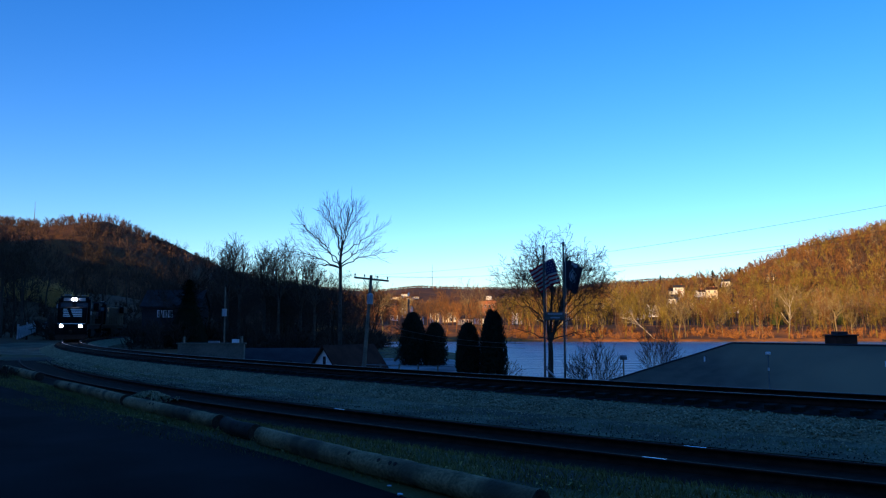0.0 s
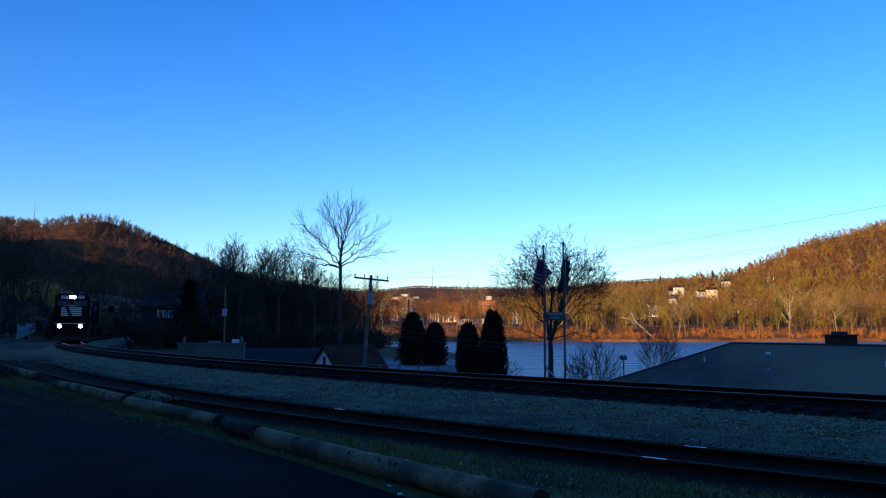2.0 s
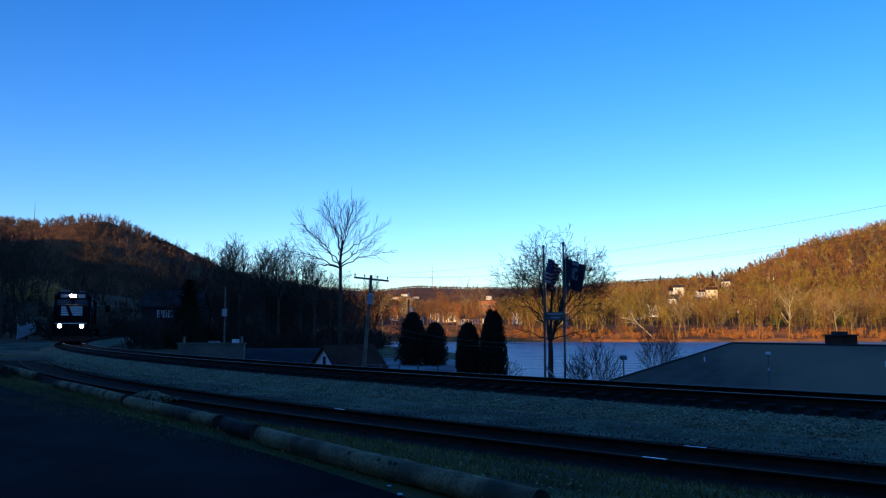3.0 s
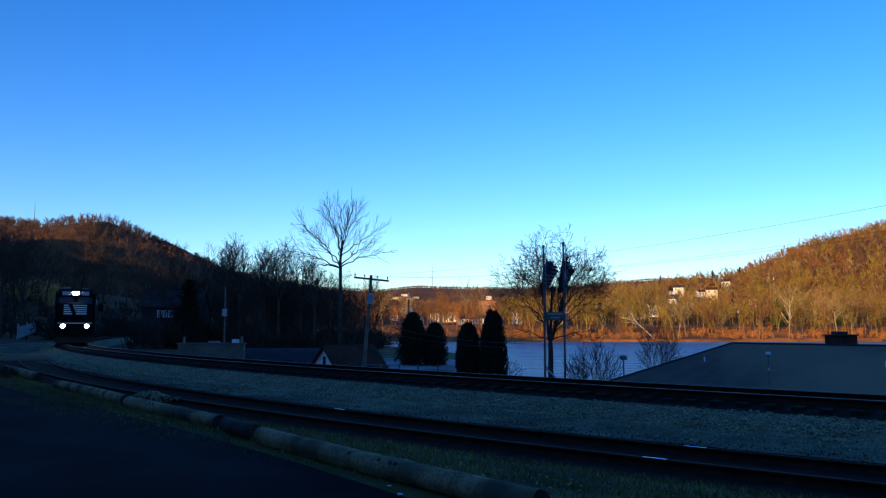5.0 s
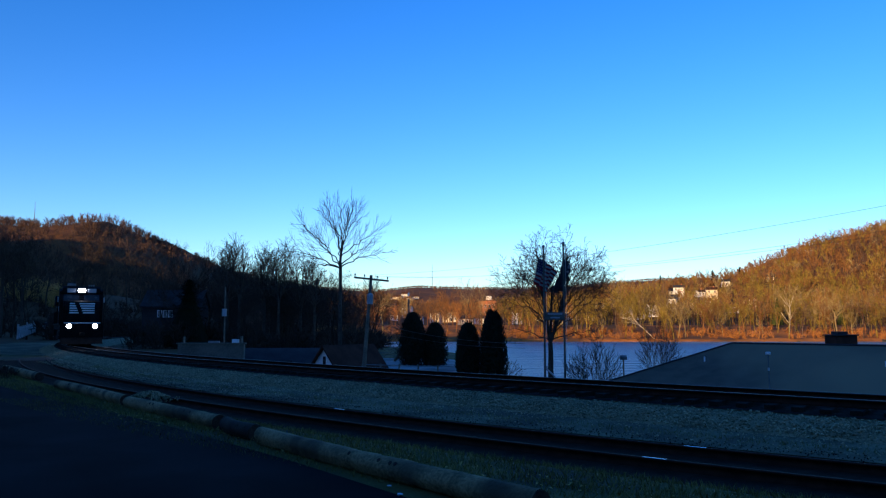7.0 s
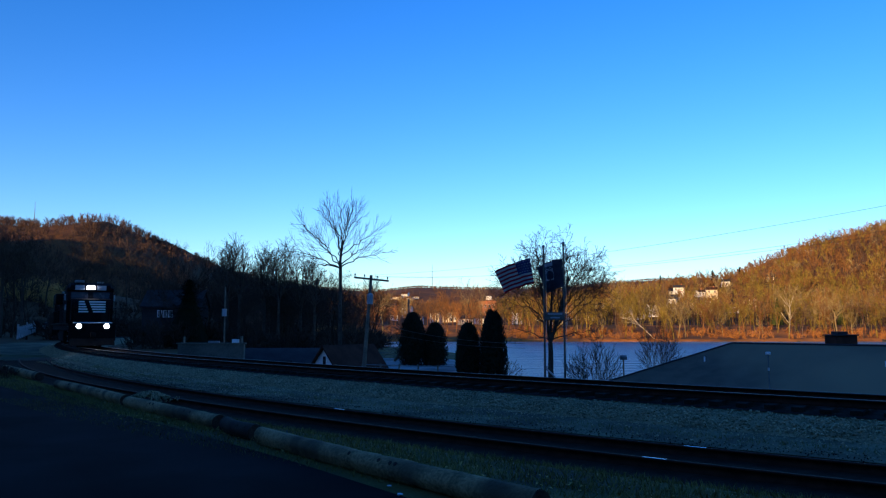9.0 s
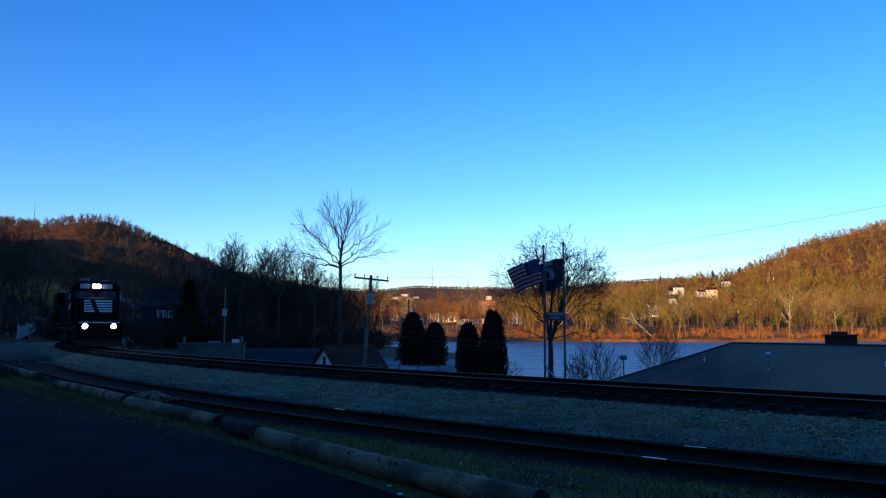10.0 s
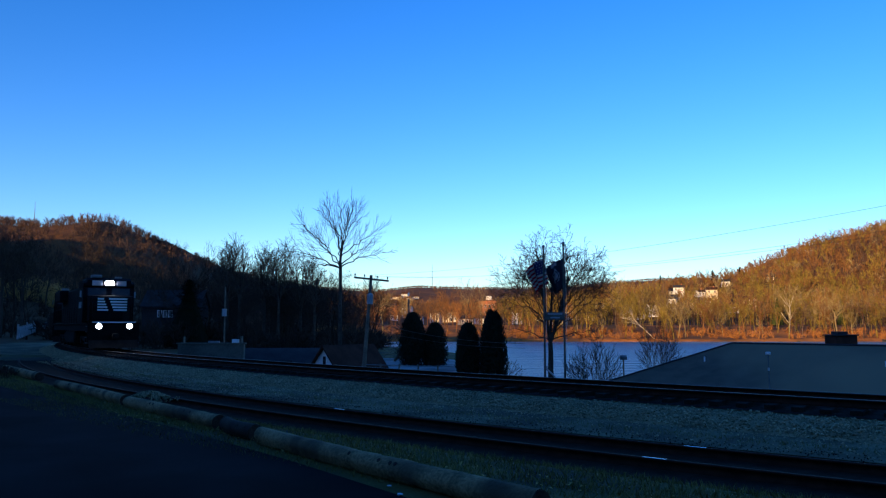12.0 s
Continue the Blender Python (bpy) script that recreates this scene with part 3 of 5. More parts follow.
def forest(name, places, templates, material, label, seed, size=(0.75, 1.2)):
    """Many trees as one mesh."""
    rng = np.random.default_rng(seed)
    vs, fs, n = [], [], 0
    for x, y, s0 in places:
        v, f = templates[rng.integers(len(templates))]
        t, s = rng.uniform(0, 6.283), s0 * rng.uniform(*size)
        c, q = math.cos(t) * s, math.sin(t) * s
        w = np.stack((v[:, 0] * c - v[:, 1] * q + x, v[:, 0] * q + v[:, 1] * c + y, v[:, 2] * s * rng.uniform(0.9, 1.1) + float(land(x, y))), -1)
        vs.append(w)
        fs.append(f + n)
        n += len(v)
    return tagged(bulk(name, np.concatenate(vs), np.concatenate(fs), material), label, "woods", kind="stuff")


FAR_KINDS = [woods_template(40 + i, 12, 2, 90, 2.0, 0.14) for i in range(6)]
SKY_KINDS = [woods_template(50 + i, 10, 1, 30, 3.0, 0.6, (3, 4), 0, 0, False) for i in range(4)]
BANK_KINDS = [woods_template(60 + i, 17, 3, 380, 1.6, 0.052) for i in range(7)]
NEAR_KINDS = [woods_template(80 + i, 13.5, 3, 800, 1.1, 0.02, (3, 3)) for i in range(5)]
CANOPY_KINDS = [woods_template(55 + i, 6.5, 1, 70, 1.5, 0.16, (3, 4), 0, 0, False) for i in range(6)]
BRUSH_KINDS = [woods_template(90 + i, 2.6, 2, 150, 1.0, 0.05, start=0) for i in range(4)]
# yards of the town's houses: x, y, length, width, wall, storeys
HOUSES = [(171, 470, 11, 7, 1, 2), (163, 468, 8, 6, 0, 2), (129, 372, 10, 7, 1, 2), (135, 378, 8, 6, 0, 2), (157, 375, 9, 6, 1, 2), (147, 370, 7, 6, 0, 1), (138, 445, 9, 7, 0, 2), (142, 452, 8, 6, 1, 2), (108, 372, 8, 6, 0, 2), (112, 385, 8, 6, 1, 1)]
HOUSES += [(238, 536, 8, 6, 1, 1), (158, 508, 8, 6, 0, 1), (97, 365, 9, 6, 1, 1), (93, 372, 8, 6, 0, 2), (73, 375, 12, 8, 1, 3), (66, 385, 9, 7, 0, 2), (85, 400, 9, 6, 1, 2), (118, 420, 8, 6, 0, 2), (150, 430, 8, 6, 0, 2)]
HOUSES += [(52, 390, 9, 6, 1, 2), (40, 400, 8, 6, 0, 2), (12, 400, 12, 7, 1, 1), (20, 408, 9, 6, 0, 1), (-4, 410, 9, 6, 1, 2), (-14, 400, 10, 6, 0, 1), (-32, 440, 13, 8, 2, 3), (-38, 430, 8, 6, 1, 1), (-28, 425, 7, 6, 0, 1), (-22, 460, 9, 7, 0, 2)]
HOUSES = [(x * 1.12, y + 48, l * 0.75, w * 0.8, c, min(s, 2)) if x > 50 and y < 401 else (x, y, l * 0.62, w * 0.7, c, min(s, 2)) for x, y, l, w, c, s in HOUSES]
HOUSES += [(-92, 1222, 13, 9, 0, 1), (-76, 1226, 14, 9, 1, 1), (-63, 1234, 12, 9, 0, 2), (-46, 1220, 11, 9, 1, 1), (-54, 1206, 11, 9, 0, 1), (5, 470, 10, 7, 1, 2), (58, 372, 8, 6, 1, 1), (201, 524, 6, 5, 0, 1), (160, 500, 7, 5, 0, 2), (27.5, 420, 14, 10, 2, 3)]


def scatter(seed, n, x0, x1, y0, y1, keep, size=1.0):
    g = np.random.default_rng(seed)
    out = []
    while len(out) < n:
        x, y = g.uniform(x0, x1), g.uniform(y0, y1)
        if keep(x, y):
            out.append((x, y, size))
    return out


def clear_of_houses(x, y, ahead):
    """True outside the yards, which open towards the river."""
    return not any(abs(x - h[0] * y / h[1]) < h[2] * 0.75 and h[1] - (ahead if h[1] < 440 else 2 * ahead) < y < h[1] + 5 for h in HOUSES)


VIEW = 0.68   # tangent of half the width that is wooded
town_side = lambda x, y: abs(x) < VIEW * y and clear_of_houses(x, y, 18 if x < 60 else 26) and not (x < 60 and y < 470 and (x * 0.37 + y * 0.21) % 3 < 1.4)
bank_side = lambda x, y: abs(x) < VIEW * y and clear_of_houses(x, y, 120 if int(x * 0.7) % 4 == 1 else 10)
for mat, seed, n, words in ((WOODS, 1, 50, "rust-brown"), (GOLDWOODS, 2, 120, "olive-gold"), (GREYWOODS, 3, 50, "grey-tan"), (UMBERWOODS, 4, 24, "umber")):
    forest("far_bank_trees", scatter(seed, n, 22 if mat is GOLDWOODS else -40, 235, 286, 350, bank_side), BANK_KINDS, mat, words + " bare riverside trees in low sun", seed, (0.5, 1.3))
for mat, seed, n, lo, hi, words in ((WOODS, 11, 440, 440, 600, "rust-brown"), (WOODS, 15, 260, 345, 440, "rust-brown"), (GOLDWOODS, 12, 520, 345, 470, "olive-gold"), (GOLDWOODS, 14, 240, 470, 600, "olive-gold"), (GREYWOODS, 13, 160, 345, 600, "grey-tan"), (WOODS, 19, 260, 380, 600, "rust-brown"), (UMBERWOODS, 16, 260, 345, 560, "umber")):
    forest("hillside_trees", scatter(seed, n, 30 if mat is GOLDWOODS else -60, 420, lo, hi, town_side), FAR_KINDS, mat, words + " bare hillside woods in low sun", seed)
forest("town_trees", scatter(22, 55, -45, 75, 300, 395, lambda x, y: clear_of_houses(x, y, 22), 0.62), BANK_KINDS, BRUSH, "rust-orange bare trees before the town", 22)
forest("town_trees", scatter(24, 50, -45, 75, 292, 395, lambda x, y: clear_of_houses(x, y, 22), 0.6), BANK_KINDS, UMBERWOODS, "umber bare trees before the town", 24)
forest("bank_brush", scatter(21, 330, -40, 235, 284.5, 312, lambda x, y: abs(x) < VIEW * y), BRUSH_KINDS, BRUSH, "rusty dead brush along the far bank", 21)
on_ridge = lambda x, y: abs(x) < VIEW * y
for mat, seed, n in ((UMBERWOODS, 31, 2100), (HAZEWOODS, 32, 1400)):
    forest("ridge_trees", scatter(seed, n, -400, -30, 300, 580, on_ridge), CANOPY_KINDS, mat, "bare woods on the rounded hill", seed)
forest("hilltop_trees", scatter(17, 1900, 20, 460, 450, 665, town_side, 1.1), CANOPY_KINDS, WOODS, "dense brown woods along the hilltop", 17)
forest("hilltop_trees", scatter(18, 800, 20, 460, 430, 665, town_side, 1.15), CANOPY_KINDS, UMBERWOODS, "dense umber woods along the hilltop", 18)
forest("distant_trees", scatter(41, 400, -330, 620, 980, 1400, lambda x, y: -0.2 * y < x < 0.4 * y and not (-0.085 < x / y < -0.03 and y < 1235), 0.75) + scatter(43, 2600, -330, 620, 1390, 1540, lambda x, y: -0.2 * y < x < 0.4 * y, 0.45), SKY_KINDS, UMBERWOODS, "distant brown woods on the far range", 41)
forest("valley_trees", scatter(42, 250, -200, 260, 640, 980, lambda x, y: abs(x) < 0.25 * y + 20, 1.1), FAR_KINDS, UMBERWOODS, "brown woods up the river valley", 42)
inside_curve = lambda x, y: x > -0.66 * y and np.hypot(x - 112.1, y - 144.7) < 157 and y < bank(x) - 4
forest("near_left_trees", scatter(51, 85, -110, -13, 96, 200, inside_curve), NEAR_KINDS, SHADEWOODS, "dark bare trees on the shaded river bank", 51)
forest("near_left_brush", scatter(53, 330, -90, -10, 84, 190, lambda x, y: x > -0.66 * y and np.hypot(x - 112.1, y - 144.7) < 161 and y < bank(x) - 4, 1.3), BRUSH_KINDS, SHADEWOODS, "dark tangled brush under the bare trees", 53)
# brush added, in the shade-darkened colour, to blacken pale bare ground
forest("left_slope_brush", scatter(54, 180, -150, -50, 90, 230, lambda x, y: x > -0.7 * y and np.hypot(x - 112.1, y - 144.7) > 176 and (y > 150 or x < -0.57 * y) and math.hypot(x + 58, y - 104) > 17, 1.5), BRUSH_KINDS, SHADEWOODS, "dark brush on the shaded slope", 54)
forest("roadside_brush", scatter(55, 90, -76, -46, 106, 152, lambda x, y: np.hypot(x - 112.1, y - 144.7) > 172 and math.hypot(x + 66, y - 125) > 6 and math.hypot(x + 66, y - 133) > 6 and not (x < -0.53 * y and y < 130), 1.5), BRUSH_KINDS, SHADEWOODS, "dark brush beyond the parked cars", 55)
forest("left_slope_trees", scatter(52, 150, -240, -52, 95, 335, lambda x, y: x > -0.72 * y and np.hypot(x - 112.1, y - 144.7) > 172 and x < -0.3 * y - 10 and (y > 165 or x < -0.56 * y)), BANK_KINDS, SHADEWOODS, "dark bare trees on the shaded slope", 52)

# Saplings added for a sunlit patch; the sunlight is in their tan colour.
SUNLEAF = surface("sunlit_tan_leaves", (0.3, 0.19, 0.06), (0.62, 0.42, 0.16), 0.3, 2, 0.95, bump=0.0, island=0.5)
forest("sunlit_saplings", scatter(61, 26, -112, -97, 186, 200, lambda x, y: True, 2.2), BRUSH_KINDS, SUNLEAF, "saplings coloured tan to stand for a sunlit patch", 61)

# the tree behind the flagpoles: wide round crown on a short forked trunk
STEMS = [(-0.5, 0.3, 6.4), (1.15, -0.3, 6.8), (0.3, 1.0, 6.2)]
reaching_tree("round_crowned_tree", (6.5, 45, -2.3), "bare round-crowned tree behind the flagpoles",
              limb_tree(11, 2.75, STEMS, dome(5, 32, (0.32, 0, 5.75), (3.4, 3.2, 3.4), 0.1, STEMS) + [(0, 0.05, (-2.7, 0.3, 3.6)), (1, 0.06, (2.8, -0.5, 3.5)), (2, 0.08, (0.8, 2.8, 4.0))], 0.155, spacing=(0.29, 0.28, 0.22), ratio=0.54, angle=(30, 60), lift=0.04, least=0.013, inner=0.38))
# the tall tree: limbs sweep up from a high fork, long low ones reach out to both sides
TALL_LIMBS = [(0, 0.99, (-2.4, 0.6, 15.6)), (0, 1.0, (-0.3, 0, 16.5)), (0, 0.85, (2.0, -0.7, 15.7)), (0, 0.6, (3.9, 0.5, 13.6)), (0, 0.1, (4.4, -0.8, 11.1)), (0, 0.02, (-4.1, 0.8, 14.0)), (0, 0.01, (-5.2, -0.6, 11.2)),
              (0, 0.02, (-3.6, 1.2, 9.6)), (0, 0.75, (-1.3, -1.6, 15.7)), (0, 0.8, (1.0, 1.8, 16.0)), (0, 0.45, (0.8, -2.6, 14.2)), (0, 0.3, (-0.8, 2.8, 13.6)), (0, 0.35, (-3.0, -1.0, 13.0)), (0, 0.25, (3.2, 1.6, 12.4))]
reaching_tree("tall_bare_tree", (-9.75, 70, -2.7), "tall bare tree with upswept branches",
              limb_tree(12, 9.6, [(0.12, 0, 12.3)], TALL_LIMBS, 0.17, last=2, spacing=(0.36, 0.34, 0.3), ratio=0.5, angle=(18, 40), lift=0.16, least=0.015))
UPRIGHT = [[(-0.5, 0.3, 11.5), (0.7, -0.2, 12.0), (0.1, 0.6, 12.6)], [(0.4, 0.3, 12.4), (-0.6, -0.3, 11.0)]]
for kind, spots in enumerate((((-29.2, 100, 0, 1.0), (-24.4, 101, 100, 0.97), (-19.6, 102, 220, 0.92), (-30.6, 104, 190, 0.93)), ((-27.0, 98, 40, 1.0), (-22.0, 99, 170, 0.98), (-17.4, 100, 280, 0.86), (-25.4, 108, 15, 1.0)))):
    rows = limb_tree(14 + kind, 7.0, UPRIGHT[kind], dome(20 + kind, 21, (0, 0, 10.2), (2.2, 2.2, 5.6), -0.25, UPRIGHT[kind]), 0.2, last=2, spacing=(0.36, 0.31, 0.3), ratio=0.55, angle=(25, 55), lift=0.2, least=0.026)
    first = None
    for x, y, turn, size in spots:
        if first is None:
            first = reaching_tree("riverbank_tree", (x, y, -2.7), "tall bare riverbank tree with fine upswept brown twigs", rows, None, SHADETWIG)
            first["group"] = "riverbank trees"
            continue
        t = copy_thing(first, pose(x, y, -2.7, 0, 0, turn) @ Matrix.Scale(size, 4))
        t.scale = (size, size, size)
    if kind:
        for x, y, z, turn, size in ((-70.5, 118, -0.5, 70, 1.15), (-67.8, 119, -0.5, 200, 1.05)):
            t = copy_thing(first, pose(x, y, z, 0, 0, turn) @ Matrix.Scale(size, 4))
            t.scale = (size, size, size)


def evergreen(name, place, height, radius, label, seed, cone=False, material=None):
    """A dense evergreen of many small upright sprays."""
    g = np.random.default_rng(seed)
    n = 2600
    h = g.random(n) ** 0.9 * 0.97
    shape = (1 - h) ** 0.85 if cone else np.clip(1 - h ** 3.2, 0, 1) ** 0.62 * (0.82 + 0.18 * np.minimum(1, h * 4))
    th = g.uniform(0, 6.283, n)
    rad = radius * shape * g.uniform(0.72, 1.06, n) * (1 + 0.08 * np.sin(3 * th + seed))
    if cone:
        rad *= 0.72 + 0.28 * np.sin(h * 48 + th)
    p = np.stack((rad * np.cos(th), rad * np.sin(th), h * height), -1)
    d = np.stack((np.cos(th) * (0.9 if cone else 0.35), np.sin(th) * (0.9 if cone else 0.35), np.full(n, -0.1 if cone else 0.9)), -1) + g.normal(0, 0.25, (n, 3))
    q = p + d * g.uniform(0.12, 0.3 if not cone else 0.42, (n, 1)) * (height / 4) ** 0.5
    s = np.stack((-np.sin(th), np.cos(th), np.zeros(n)), -1) * g.uniform(0.07, 0.14, (n, 1)) * (height / 4) ** 0.5
    t = np.stack((np.cos(th), np.sin(th), np.full(n, 0.2)), -1) * 0.05
    v = np.stack((p - s, p + s, q, p + t), 1).reshape(-1, 3)
    i = np.arange(n)[:, None] * 4
    f = np.concatenate((i + (0, 1, 2), i + (1, 3, 2), i + (3, 0, 2)))
    base = new(name)
    base.location = place
    bulk("crown", v, f, material or EVERGREEN, base)
    core = B()
    if cone:
        rod(core, (0, 0, 0.2), (0, 0, height * 0.93), radius * 0.66, 0.05, 12)
    else:
        bmesh.ops.create_uvsphere(core, u_segments=14, v_segments=10, radius=1, matrix=Matrix.Translation((0, 0, height * 0.47)) @ Matrix.Diagonal((radius * 0.8, radius * 0.8, height * 0.47, 1)))
    part("inner_foliage", core, material or EVERGREEN, base)
    part("trunk", rod(B(), (0, 0, -0.4), (0, 0, height * 0.4), 0.1, 0.06), BARK, base)
    return tagged(base, label, "evergreen tree", group="evergreens")


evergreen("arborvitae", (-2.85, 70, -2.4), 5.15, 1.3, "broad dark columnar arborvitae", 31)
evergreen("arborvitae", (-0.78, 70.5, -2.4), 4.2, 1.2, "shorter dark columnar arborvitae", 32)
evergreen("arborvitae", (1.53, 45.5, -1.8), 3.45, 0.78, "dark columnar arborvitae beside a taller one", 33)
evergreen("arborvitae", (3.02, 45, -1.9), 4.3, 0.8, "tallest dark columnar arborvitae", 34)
evergreen("spruce", (-31.3, 91, -1.2), 8.6, 4.3, "dark spruce beside the house", 35, cone=True)


# ---- locomotives and cars ----
def wheelset(y, parent):
    bm = B()
    rod(bm, (-0.8, 0, 0), (0.8, 0, 0), 0.09, n=10)
    for s in (-1, 1):
        rod(bm, (s * 0.69, 0, 0), (s * 0.82, 0, 0), 0.5, n=24)
        rod(bm, (s * 0.66, 0, 0), (s * 0.70, 0, 0), 0.535, n=24)
        for k in range(5):
            t = k * 2 * math.pi / 5
            rod(bm, (s * 0.82, 0.28 * math.cos(t), 0.28 * math.sin(t)), (s * 0.835, 0.28 * math.cos(t), 0.28 * math.sin(t)), 0.05, n=6)
    w = part("wheelset", bm, SOOT, parent)
    w.location = (0, y, 0.5)
    return w


def truck_frame(y, axles, parent):
    bm = B()
    half = axles * 0.9
    for s in (-1, 1):
        box(bm, (s * 0.98, y, 0.66), (0.18, half * 2, 0.34), bevel=0.05)
        for k in range(axles):
            box(bm, (s * 1.06, y + (k - (axles - 1) / 2) * 1.8, 0.52), (0.16, 0.42, 0.42), bevel=0.04)
    box(bm, (0, y, 0.75), (1.9, 0.6, 0.3), bevel=0.03)
    return part("truck_frame", bm, SOOT, parent)


def bars(material, parent, name, label, x0, x1, ys, zs, h, slant):
    bm = B()
    for z in zs:
        box(bm, ((x0 + x1) / 2 + slant * z, ys, z), (x1 - x0, 0.012, h))
    return part(name, bm, material, parent, label)


def locomotive(label, lit):
    pale = GREY if lit else DULLPAINT
    """A six-axle road switcher, front towards +y, its origin on the rail head under its middle; 20 m long."""
    base = new("locomotive")
    tagged(base, label, "locomotive", group="locomotives of the train")
    F = 10.0
    part("underframe", box(B(), (0, 0, 1.38), (2.9, 19.2, 0.42), bevel=0.03), SOOT, base)
    part("fuel_tank", box(B(), (0, -0.2, 0.72), (2.7, 5.2, 0.86), bevel=0.18), SOOT, base)
    part("deck", box(B(), (0, 0, 1.64), (3.1, 19.6, 0.1), bevel=0.02), BLACK, base)
    part("deck_edge_stripe", box(B(), (0, F - 0.17, 1.72), (2.5, 0.05, 0.07), bevel=0.01), WHITE if lit else DULLPAINT, base, "white painted edge of the front walkway")
    part("pilot", box(B(), (0, F - 0.28, 1.02), (3.0, 0.2, 1.1), bevel=0.04), BLACK, base)
    bm = B()
    prism(bm, [(F - 0.2, 0.16), (F + 0.25, 0.14), (F + 0.1, 0.34), (F - 0.1, 0.62), (F - 0.2, 0.62)], -1.42, 1.42)
    part("snow_plough", bm, SOOT, base)
    part("coupler", box(rod(B(), (0, F - 0.3, 0.88), (0, F + 0.3, 0.88), 0.13), (0, F + 0.36, 0.88), (0.32, 0.26, 0.3), bevel=0.05), SOOT, base)
    # wide nose with a chamfered top
    bm = prism(B(), [(F - 1.15, 1.68), (F - 1.15, 3.05), (F - 1.35, 3.38), (F - 2.9, 3.5), (F - 2.9, 1.68)], -1.3, 1.3)
    bmesh.ops.bevel(bm, geom=[e for e in bm.edges if abs(e.verts[0].co.y - (F - 1.15)) < 0.01 or abs(e.verts[1].co.y - (F - 1.15)) < 0.01], offset=0.16, segments=3, affect="EDGES")
    part("nose", bm, BLACK, base)
    part("nose_door", box(B(), (-0.82, F - 1.14, 2.2), (0.42, 0.03, 1.0), bevel=0.01), SOOT, base)
    # cab
    bm = prism(B(), [(F - 2.55, 1.68), (F - 2.55, 3.3), (F - 2.75, 4.02), (F - 2.62, 4.08), (F - 2.62, 4.46), (F - 2.95, 4.62), (F - 5.0, 4.62), (F - 5.0, 1.68)], -1.53, 1.53)
    bmesh.ops.bevel(bm, geom=[e for e in bm.edges if min(v.co.z for v in e.verts) > 4.4 and abs(e.verts[0].co.x - e.verts[1].co.x) < 0.01], offset=0.2, segments=3, affect="EDGES")
    cab = part("cab", bm, BLACK, base)
    for s in (-1, 1):
        w = part("windshield", box(B(), (s * 0.72, 0, 0), (1.1, 0.03, 0.56), bevel=0.02), GLASS, cab, "dark cab windshield")
        w.matrix_basis = pose(0, F - 2.63, 3.68, 15.5, 0, 0)
        part("side_window", box(B(), (s * 1.535, F - 3.75, 3.62), (0.03, 1.2, 0.62), bevel=0.02), GLASS, cab)
        bm = B()
        for k in range(4):
            box(bm, (s * 1.535, F - 3.3 - 0.3 * k, 2.85), (0.02, 0.2, 0.4), bevel=0.01)
        part("road_number_bars", bm, pale, cab, "pale grey bars of lettering on the cab side")
        part("number_board", box(B(), (s * 0.72, F - 2.6, 4.26), (0.62, 0.06, 0.34), bevel=0.02), pale, cab, "pale grey number board")
        part("mirror", box(B(), (s * 1.64, F - 2.9, 3.55), (0.1, 0.06, 0.42), bevel=0.02), pale, cab)
        part("handrail", rod(rod(B(), (s * 1.46, F - 0.3, 1.7), (s * 1.46, F - 0.3, 2.75), 0.022), (s * 1.46, F - 0.3, 2.75), (s * 0.7, F - 0.3, 2.75), 0.02), SOOT, base)
        for k in range(4):
            part("step", box(B(), (s * 1.38, F - 0.62, 0.45 + 0.34 * k), (0.3, 0.5, 0.04), bevel=0.005), DIMGREY, base)
        bm = B()
        for k in range(11):
            rod(bm, (s * 1.5, 4.6 - 1.3 * k, 1.7), (s * 1.5, 4.6 - 1.3 * k, 2.75), 0.018, n=6)
        rod(bm, (s * 1.5, 4.6, 2.75), (s * 1.5, -8.4, 2.75), 0.02, n=6)
        part("side_handrail", bm, SOOT, base)
    part("roof_cooler", box(B(), (0.72, F - 3.2, 4.72), (0.6, 0.8, 0.2), bevel=0.06), DIMGREY, base, "grey box on the cab roof")
    bm = B()
    for k in (-0.16, 0.0, 0.16):
        rod(bm, (-0.75 + k, F - 4.4, 4.72), (-0.75 + k, F - 3.9, 4.74), 0.025, 0.07)
    part("horn", bm, DIMGREY, base)
    # mark on the nose: pale bars broken by a dark diagonal
    bm = B()
    for k in range(5):
        z = 2.5 + 0.175 * k
        cut = 0.10 + 0.07 * k
        for x0, x1 in ((-0.87, cut - 0.17), (cut + 0.13, 0.87)):
            box(bm, ((x0 + x1) / 2, F - 1.135, z), (x1 - x0, 0.03, 0.1))
    part("nose_bars", bm, WHITE if lit else DULLPAINT, base, "pale horizontal bars on the nose")
    # lamps
    lens = LAMP if lit else GLASS
    part("headlight_box", box(B(), (0, F - 2.6, 4.27), (0.62, 0.14, 0.44), bevel=0.05), BLACK, base)
    for x in (-0.13, 0.13):
        part("headlight", rod(B(), (x, F - 2.54, 4.27), (x, F - 2.50, 4.27), 0.15, n=20), lens, base, "lit headlight" if lit else "")
    for x in (-0.88, 0.88):
        part("ditch_light_housing", rod(B(), (x, F - 0.2, 1.48), (x, F - 0.05, 1.48), 0.2, n=20), BLACK, base)
        part("ditch_light", rod(B(), (x, F - 0.06, 1.48), (x, F - 0.035, 1.48), 0.17, n=20), lens, base, "lit ditch light" if lit else "")
    # long hood
    part("long_hood", box(B(), (0, -2.2, 2.95), (1.9, 14.2, 2.6), bevel=0.12), BLACK, base)
    for s in (-1, 1):
        bm = B()
